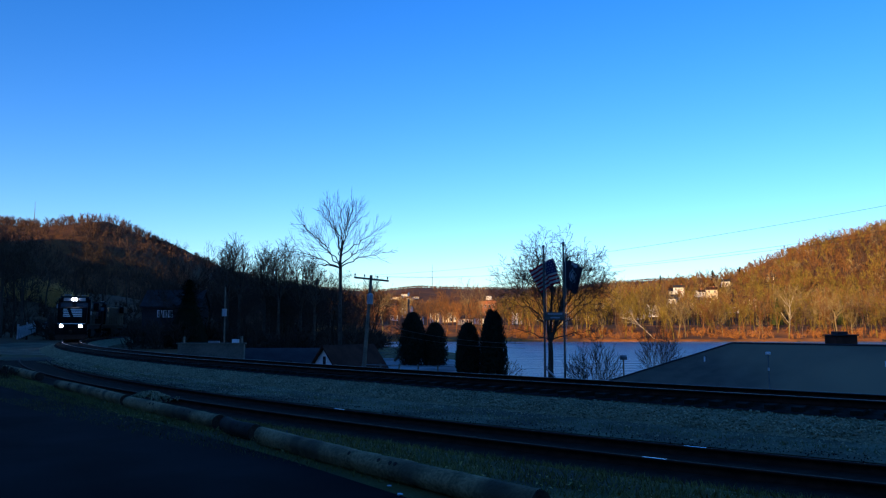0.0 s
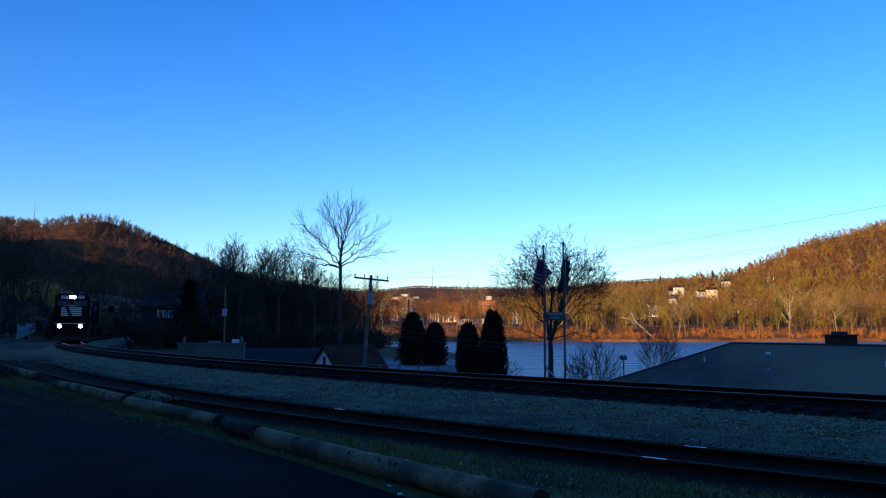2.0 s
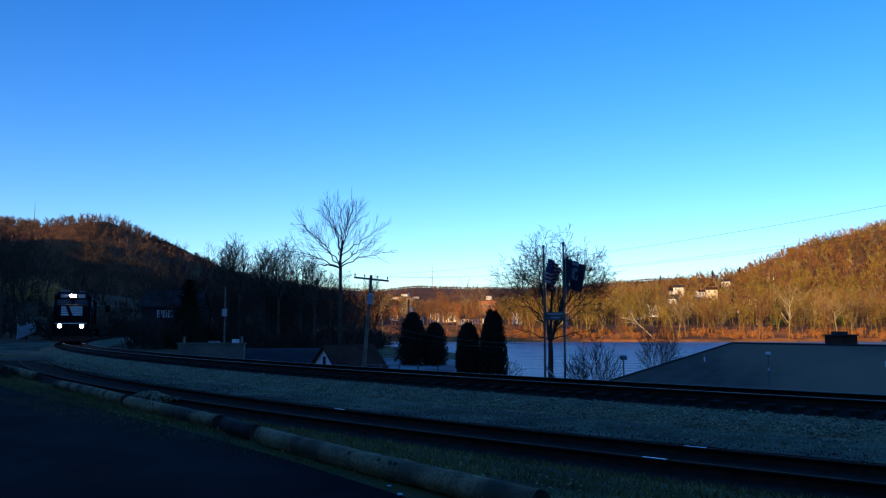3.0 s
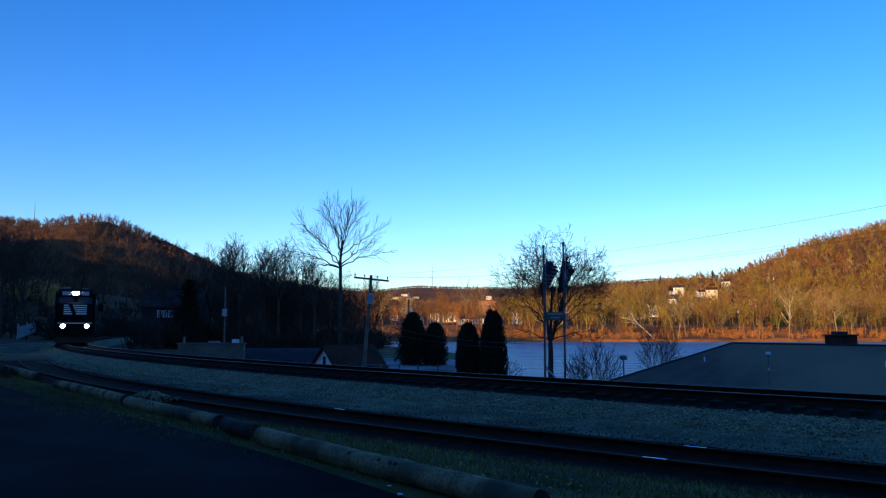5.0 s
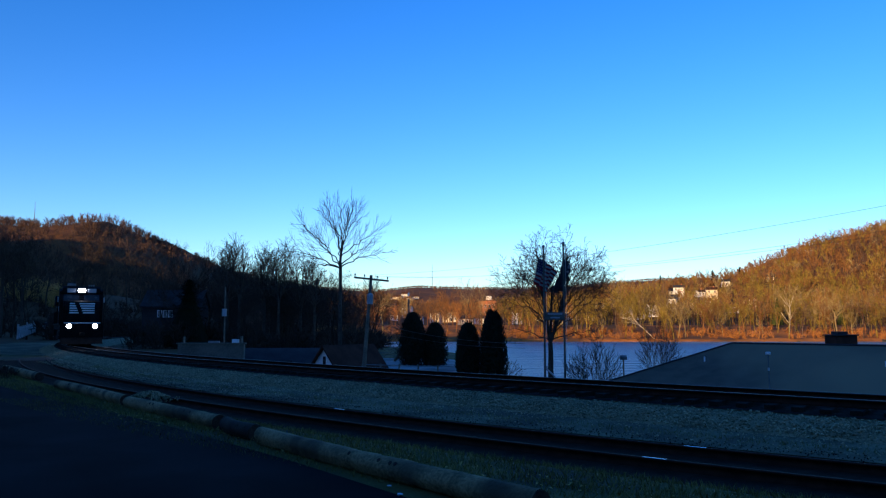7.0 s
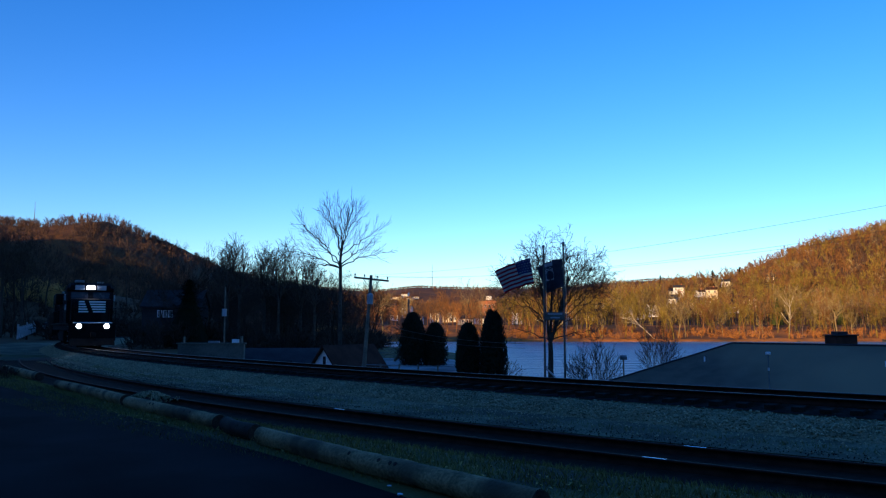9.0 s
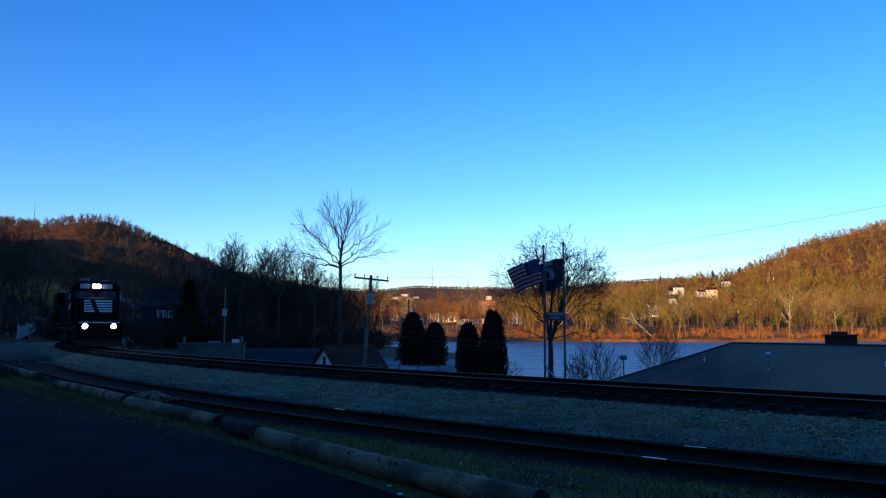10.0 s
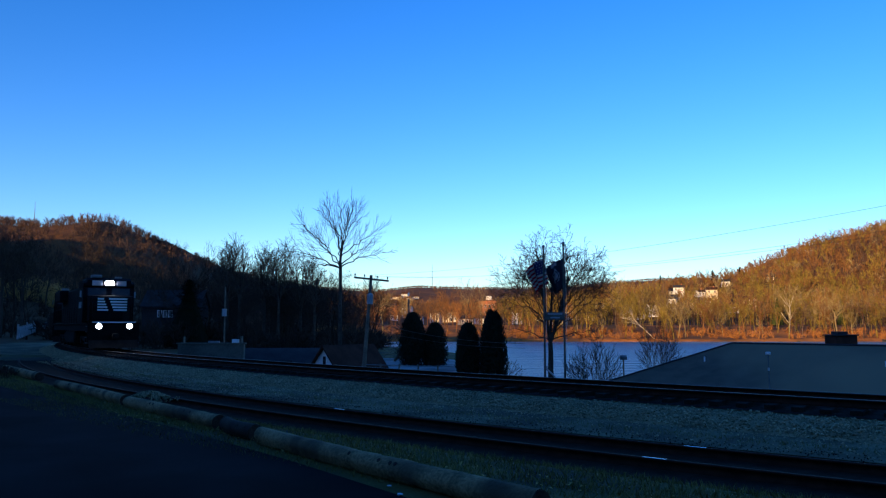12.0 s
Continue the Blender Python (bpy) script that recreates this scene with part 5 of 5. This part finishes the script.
for x, y, h, r, s in ((149, 330, 13, 4.0, 71), (183, 340, 13, 3.4, 72), (236, 420, 10, 4, 75), (92, 470, 10, 3, 76)):
    evergreen("hillside_evergreen", (x, y, float(land(x, y))), h, r, "olive evergreen among bare hillside trees", s, cone=True, material=OLIVE)

for x, y, h, r, s in ((152, 515, 15, 3.2, 73), (192, 524, 13, 3.2, 74), (212, 526, 13, 3.0, 77)):
    evergreen("skyline_spruce", (x, y, float(land(x, y))), h, r, "dark spruce on the wooded skyline", s, cone=True)


# ---- along the siding ----
def fallen_pole(a, b, r0, r1, label, seed, ends=None, wood=LOGWOOD):
    """A weathered pole laid on the verge, slightly bowed, with splits and knots."""
    a, b = Vector((*a, -0.66 + r0 * 0.92)), Vector((*b, -0.66 + r1 * 0.92))
    rng = random.Random(seed)
    n, k = 26, 16
    axis = (b - a).normalized()
    side = axis.cross(Vector((0, 0, 1))).normalized()
    upv = side.cross(axis)
    bow = rng.uniform(-0.12, 0.12)
    v = []
    for i in range(n + 1):
        t = i / n
        c = a.lerp(b, t) + side * bow * math.sin(math.pi * t)
        for j in range(k):
            th = 2 * math.pi * j / k
            r = (r0 + (r1 - r0) * t) * (1 + 0.035 * math.sin(3 * th + 5 * t + seed) + rng.uniform(-0.012, 0.012)) - (0.02 if j in (3, 9) and rng.random() < 0.7 else 0)
            v.append(c + side * r * math.cos(th) + upv * r * math.sin(th))
    f = [(i * k + j, i * k + (j + 1) % k, (i + 1) * k + (j + 1) % k, (i + 1) * k + j) for i in range(n) for j in range(k)]
    base = new("fallen_pole")
    ob = bulk("trunk", np.array([tuple(p) for p in v]), np.array(f), wood, base)
    ob.data.polygons.foreach_set("use_smooth", np.ones(len(f), dtype=bool))
    for p, q, r in ((a, a - axis * 0.015, r0), (b, b + axis * 0.015, r1)):
        part("cut_end", rod(B(), p + axis * 0.0, q, r * 0.97, n=16), ends or ENDGRAIN, base)
    for _ in range(4):
        t = rng.uniform(0.1, 0.9)
        p = a.lerp(b, t) + side * bow * math.sin(math.pi * t)
        part("knot", rod(B(), p + (upv * 0.7 - side * 0.7) * r0 * 0.8, p + (upv * 0.7 - side * 0.7) * r0 * 1.03, 0.04, 0.03, 7), ENDGRAIN, base)
    return tagged(base, label, "log", group="poles laid along the road edge")


fallen_pole((1.1, 8.6), (-3.35, 13.9), 0.165, 0.16, "long weathered wooden pole laid along the road edge", 3)
fallen_pole((-3.55, 14.25), (-4.45, 15.45), 0.16, 0.16, "short dark piece of pole between longer ones", 4, wood=DARKWOOD)
fallen_pole((-4.7, 15.75), (-8.4, 20.0), 0.16, 0.15, "cracked weathered pole with pale broken wood", 5)
fallen_pole((-8.6, 20.3), (-13.4, 26.0), 0.16, 0.15, "weathered pole further along the road edge", 6)
fallen_pole((-16.0, 29.6), (-21.0, 35.8), 0.17, 0.16, "weathered pole half hidden in dead grass", 7)


# a few short strips of bright steel laid over the siding's rail heads
for off, a in ((-0.7525, -127.55), (-0.7525, -132.2), (0.7525, -127.62)):
    tagged(swept("bright_rail_spot", SIDE_C, SIDE_R + off, a - 0.1, a + 0.1, [(x * 0.8, h - 0.597) for x, h in HEAD], POLISH, 6, closed=False), "short bright steel strip on a rusty rail", "rail", kind="structure")


def rubble(name, places, size, material, label, seed, category):
    """Broken stones as one mesh: squashed, skewed, eight-sided."""
    g = np.random.default_rng(seed)
    knob = np.array([(1, 0, 0), (-1, 0, 0), (0, 1, 0), (0, -1, 0), (0, 0, 1), (0, 0, -1)], float) * 1.45
    side = np.array([(4, 0, 2), (4, 2, 1), (4, 1, 3), (4, 3, 0), (5, 2, 0), (5, 1, 2), (5, 3, 1), (5, 0, 3)])
    n = len(places)
    s = g.uniform(size[0], size[1], (n, 1, 1)) * g.uniform(0.6, 1.2, (n, 1, 3)) / 2
    v = (knob[None] + g.uniform(-0.45, 0.45, (n, 6, 3))) * s
    q, _ = np.linalg.qr(g.normal(size=(n, 3, 3)))
    v = np.einsum("nij,nkj->nki", q, v) + np.asarray(places)[:, None]
    f = (side[None] + np.arange(n)[:, None, None] * 6).reshape(-1, 3)
    return tagged(bulk(name, v.reshape(-1, 3), f, material), label, category, kind="stuff")


def ballast_places(n, a0, a1, profile, centre, radius, seed):
    g = np.random.default_rng(seed)
    a = np.radians(g.uniform(a0, a1, n))
    o = g.uniform(profile[0][0], profile[-1][0], n)
    z = np.interp(o, [p[0] for p in profile], [p[1] for p in profile]) + g.uniform(-0.015, 0.03, n)
    r = radius + o
    return np.stack((centre[0] + r * np.cos(a), centre[1] + r * np.sin(a), z), -1)


rubble("ballast_stones", np.concatenate((ballast_places(16000, -145, -124, [(1.42, -0.33), (1.5, -0.34), (2.3, -0.6)], MAIN_C, MAIN_R, 1), ballast_places(6500, -145, -124, [(1.6, -0.38), (2.5, -0.66), (3.0, -0.66)], MAIN_C, MAIN_R, 11),
       ballast_places(3000, -156, -145, [(1.42, -0.33), (1.5, -0.34), (2.6, -0.67)], MAIN_C, MAIN_R, 2), ballast_places(600, -140, -124, [(-3.0, -1.0), (-1.7, -0.3), (-1.4, -0.29)], MAIN_C, MAIN_R, 3))), (0.02, 0.055), STONE, "loose grey crushed-stone ballast beside the rail", 5, "ballast")
rubble("siding_dirt", ballast_places(6000, -148, -122, [(-1.9, -0.655), (-1.2, -0.645), (-1.15, -0.73), (-0.9, -0.745)], SIDE_C, SIDE_R, 12), (0.01, 0.026), SIDEDIRT, "dark dirt and cinders strewn beside the siding", 13, "gravel")
rubble("verge_gravel", ballast_places(7000, -144, -124, [(2.2, -0.58), (2.5, -0.655), (4.2, -0.645)], MAIN_C, MAIN_R, 4), (0.012, 0.04), STONE, "scattered fine gravel between the tracks", 6, "gravel")
g = np.random.default_rng(9)
heap = g.normal(0, 1, (420, 2)) * (0.36, 0.24)
rubble("stone_heap", np.column_stack((heap[:, 0] - 8.5, heap[:, 1] + 21.6, -0.64 + 0.22 * np.exp(-(heap ** 2).sum(1) * 3.5) + g.uniform(-0.02, 0.04, 420))), (0.03, 0.075), BALLAST, "small heap of pale ballast stones by the siding", 10, "gravel")


def tufts(name, n, keep, x0, x1, y0, y1, material, label, seed, tall=(0.06, 0.2)):
    """Dead grass: thin bent blades as one mesh."""
    g = np.random.default_rng(seed)
    pts = []
    while len(pts) < n:
        x, y = g.uniform(x0, x1), g.uniform(y0, y1)
        if keep(x, y):
            pts.append((x, y))
    p = np.array(pts)
    z = land(p[:, 0], p[:, 1])
    p = np.column_stack((p, z))
    h = g.uniform(tall[0], tall[1], (n, 1))
    lean = g.normal(0, 0.45, (n, 3)) * (1, 1, 0) + (0, 0, 1)
    th = g.uniform(0, 3.14, n)
    s = np.column_stack((np.cos(th), np.sin(th), np.zeros(n))) * 0.009
    v = np.stack((p - s, p + s, p + lean * h), 1).reshape(-1, 3)
    return tagged(bulk(name, v, np.arange(n * 3).reshape(-1, 3), material), label, "grass", kind="stuff")


BLADE = surface("dead_grass_blades", (0.08, 0.075, 0.018), (0.3, 0.25, 0.08), 1.2, 20, 0.95, bump=0.0, island=0.6)
side_off = lambda x, y: math.hypot(x - SIDE_C[0], y - SIDE_C[1]) - SIDE_R
tufts("verge_grass", 26000, lambda x, y: 1.3 < side_off(x, y) < 3.4 and abs(x) < 0.8 * y, -20, 9, 6, 38, BLADE, "short dead grass between the siding and the laid poles", 21, (0.04, 0.12))
tufts("road_edge_grass", 5500, lambda x, y: 3.0 < side_off(x, y) < 4.6 and abs(x) < 0.8 * y and y < 22, -14, 3, 6, 22, BLADE, "tufts of dead grass between the laid poles and the road", 23, (0.03, 0.09))
tufts("track_weeds", 9000, lambda x, y: -2.6 < side_off(x, y) < -1.0 and abs(x) < 0.8 * y, -20, 12, 8, 40, BLADE, "sparse dry weeds between the two tracks", 22, (0.04, 0.12))



def fallen_leaves(n, keep, x0, x1, y0, y1, seed):
    """Curled dead leaves: two small triangles each, as one mesh."""
    g = np.random.default_rng(seed)
    pts = []
    while len(pts) < n:
        x, y = g.uniform(x0, x1), g.uniform(y0, y1)
        if keep(x, y):
            pts.append((x, y, float(land(x, y)) + g.uniform(0.03, 0.07)))
    p = np.array(pts)
    th, size = g.uniform(0, 6.283, n), g.uniform(0.02, 0.05, (n, 1))
    u = np.column_stack((np.cos(th), np.sin(th), g.normal(0, 0.3, n))) * size
    w = np.column_stack((-np.sin(th), np.cos(th), g.uniform(0.1, 0.8, n))) * size * 0.55
    w2 = w * (-1, -1, 1)
    v = np.stack((p - u, p + w, p + u, p + w2), 1).reshape(-1, 3)
    i = np.arange(n)[:, None] * 4
    return tagged(bulk("fallen_leaves", v, np.concatenate((i + (0, 1, 2), i + (0, 2, 3))), LEAF), "curled tan dead leaves along the verge", "leaves", kind="stuff")


LEAF = surface("dead_leaf", (0.16, 0.1, 0.025), (0.5, 0.38, 0.13), 2, 40, 0.9, bump=0.0, island=0.8)
fallen_leaves(330, lambda x, y: 2.9 < side_off(x, y) < 4.0 and abs(x) < 0.75 * y, -9, 3, 7, 19, 41)
# scraps of litter on the verge, dry brush at its far end
for x, y, s, seed in ((-0.55, 9.65, 0.028, 1), (-0.72, 10.15, 0.022, 2), (-1.9, 12.3, 0.02, 3)):
    o = new("litter_scrap")
    o.location = (x, y, -0.63)
    bm = B()
    bmesh.ops.create_icosphere(bm, subdivisions=2, radius=s)
    rng = random.Random(seed)
    for v in bm.verts:
        v.co = Vector((v.co.x * 1.4, v.co.y, v.co.z * 0.5)) * rng.uniform(0.75, 1.2)
    part("paper", bm, WHITE, o)
    tagged(o, "crumpled white paper scrap on the verge", "litter", group="litter scraps")
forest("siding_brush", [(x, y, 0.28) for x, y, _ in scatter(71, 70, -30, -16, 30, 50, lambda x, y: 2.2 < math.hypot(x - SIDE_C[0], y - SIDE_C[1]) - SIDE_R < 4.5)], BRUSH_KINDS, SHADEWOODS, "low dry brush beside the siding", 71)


# ---- what moves ----
def train_angle(t):
    """Where the front of the train stands on the curve, in degrees."""
    return -155.2 + 1.25 * t - 0.0217 * t * t


def roll_along(thing, wheels, behind, half, times):
    """Carry a vehicle along the main line; behind: metres from the train's front to its middle; its bogies stay on the rails."""
    rows, turns = [], []
    for t in times:
        a = train_angle(t) - math.degrees(behind / MAIN_R)
        r = radians(a)
        q = MAIN_R * math.cos(half / MAIN_R)
        rows.append((t, pose(MAIN_C[0] + q * math.cos(r), MAIN_C[1] + q * math.sin(r), 0.0, 0, 0, a)))
        turns.append((t, -math.degrees(radians(train_angle(t) - train_angle(0)) * MAIN_R / 0.5)))
    walk(thing, rows)
    for w in wheels:
        y = w.location.y
        walk(w, [(t, pose(0, y, 0.5, g, 0, 0)) for t, g in turns])


def blow(base, pieces, at, hoist, gusts, least, times):
    """Swing a flag. gusts: time, how far its cloth reaches along x on either side of the pole (in m), and the side of its fly (1 or -1). The slack cloth folds, and sags the more the shorter it reaches."""
    walk(base, [(0, pose(*at)), (12, pose(*at))])
    length = STRIP * len(pieces)
    keys = []
    for t, left, right, side in gusts:
        near = -left if side > 0 else right
        lean = min(0.26, max(least, near / hoist))
        span = right - left - lean * hoist
        keys.append((t, (left + lean * hoist) if side > 0 else (right - lean * hoist), side * max(span, 0.12) / math.sqrt(1 - lean * lean), side * math.asin(lean)))
    kt, kx, kw, kl = zip(*keys)
    rows = [[] for _ in pieces]
    for t in times:
        w, tilt = float(np.interp(t, kt, kw)), float(np.interp(t, kt, kl))
        share = min(0.97, abs(w) / length)
        ahead = math.acos(math.copysign(math.sqrt(share), w))
        fold = 2.0 * math.sqrt(max(0.0, 1 - math.sqrt(share)))
        sag = math.copysign(0.4 * (1 - share) + 0.08, w)
        fall = 0.32 * (1 - share)
        p = Vector((float(np.interp(t, kt, kx)), 0, 0))
        for k in range(len(pieces)):
            a = ahead + fold * min(1.0, 0.5 + 0.12 * k) * math.sin(1.15 * k - 5.0 * t)
            e = tilt + sag * (k / len(pieces)) ** 1.5 + 0.05 * math.sin(0.7 * k - 5.5 * t)
            m = Matrix.Rotation(e, 4, "Y") @ Matrix.Rotation(a, 4, "Z")
            rows[k].append((t, Matrix.Translation(p + Vector((0, 0.003 * (k % 2), -fall * (k / len(pieces)) ** 1.2))) @ m))
            p = p + m.to_3x3() @ Vector((STRIP, 0, 0))
    for piece, r in zip(pieces, rows):
        walk(piece, r)


def motions():
    fine = [round(i * 0.2, 2) for i in range(61)]
    roll_along(LEAD, LEAD_WHEELS, 10.0, 6.0, fine)
    roll_along(SECOND, SECOND_WHEELS, 31.0, 6.0, fine)
    steps = [round(i * 0.1, 2) for i in range(121)]
    first_wind = [(0, -0.44, 0.71, -1), (0.2, -0.81, 0.05, -1), (0.5, -0.44, 0.00, -1), (0.7, -0.71, 0.10, -1), (1, -0.64, 0.39, -1), (1.2, -0.54, 0.10, -1), (1.5, -0.17, 0.56, 1), (2, -0.49, 0.29, 1), (2.2, -0.25, 0.59, 1), (2.5, 0.10, 1.27, 1), (3, 0.00, 0.76, 1), (3.2, -0.05, 0.98, 1), (4, -0.20, 0.74, 1), (4.8, -0.59, 0.42, 1), (5, -0.10, 0.74, 1), (5.2, -0.15, 0.96, 1), (5.5, -0.25, 1.08, 1),
                  (5.8, -0.22, 0.74, 1), (6, -0.39, 0.29, 1), (6.2, -0.51, 0.66, 1), (6.5, -0.22, 0.83, 1), (7, -0.49, 0.64, 1), (7.2, -0.81, 0.00, -1), (8, -1.35, -0.10, -1), (8.8, -2.11, -0.34, -1), (9, -2.03, -0.39, -1), (9.2, -1.89, -0.29, -1), (9.5, -1.67, 0.00, -1), (10, -1.52, 0.00, -1), (10.5, -0.66, 0.07, -1), (11, -1.59, -0.15, -1), (11.2, -1.62, -0.05, -1), (11.5, -0.69, 0.10, -1), (12, -0.64, 0.20, -1)]
    blow(STARS, STARS_STRIPS, (4.38, 31.98, 4.42), 1.1, first_wind, 0.2, steps)
    second_wind = [(0, 0.00, 0.98, 1), (0.2, 0.00, 1.00, 1), (0.5, -0.15, 0.25, 1), (0.7, -0.37, 0.44, 1), (1, -0.74, 0.05, -1), (1.2, -0.69, 0.05, -1), (1.5, -0.34, 0.10, -1), (2, -0.10, 0.25, 1), (2.2, -0.07, 0.34, 1), (2.5, 0.00, 0.44, 1), (3, 0.00, 1.13, 1), (3.2, 0.00, 1.00, 1), (4, -0.07, 0.64, 1), (4.8, -0.15, 0.32, 1), (5, -0.20, 0.59, 1), (5.2, -0.02, 0.61, 1), (5.5, 0.00, 0.81, 1),
                  (5.8, -0.07, 0.76, 1), (6, -0.12, 0.54, 1), (6.2, -0.20, 0.39, 1), (6.5, 0.00, 0.98, 1), (7, -0.27, 0.29, 1), (7.2, -0.54, 0.49, 1), (8, -0.74, 0.10, -1), (8.8, -1.27, 0.05, -1), (9, -0.91, 0.00, -1), (9.2, -0.93, 0.00, -1), (9.5, -1.03, 0.05, -1), (10, -1.08, 0.00, -1), (10.5, -0.29, 0.22, -1), (11, -0.39, 0.05, -1), (11.2, -0.49, 0.10, -1), (11.5, -0.02, 0.29, 1), (12, -0.59, 0.10, -1)]
    blow(DARK, DARK_STRIPS, (5.24, 31.98, 4.42), 1.24, second_wind, 0.04, steps)


motions()
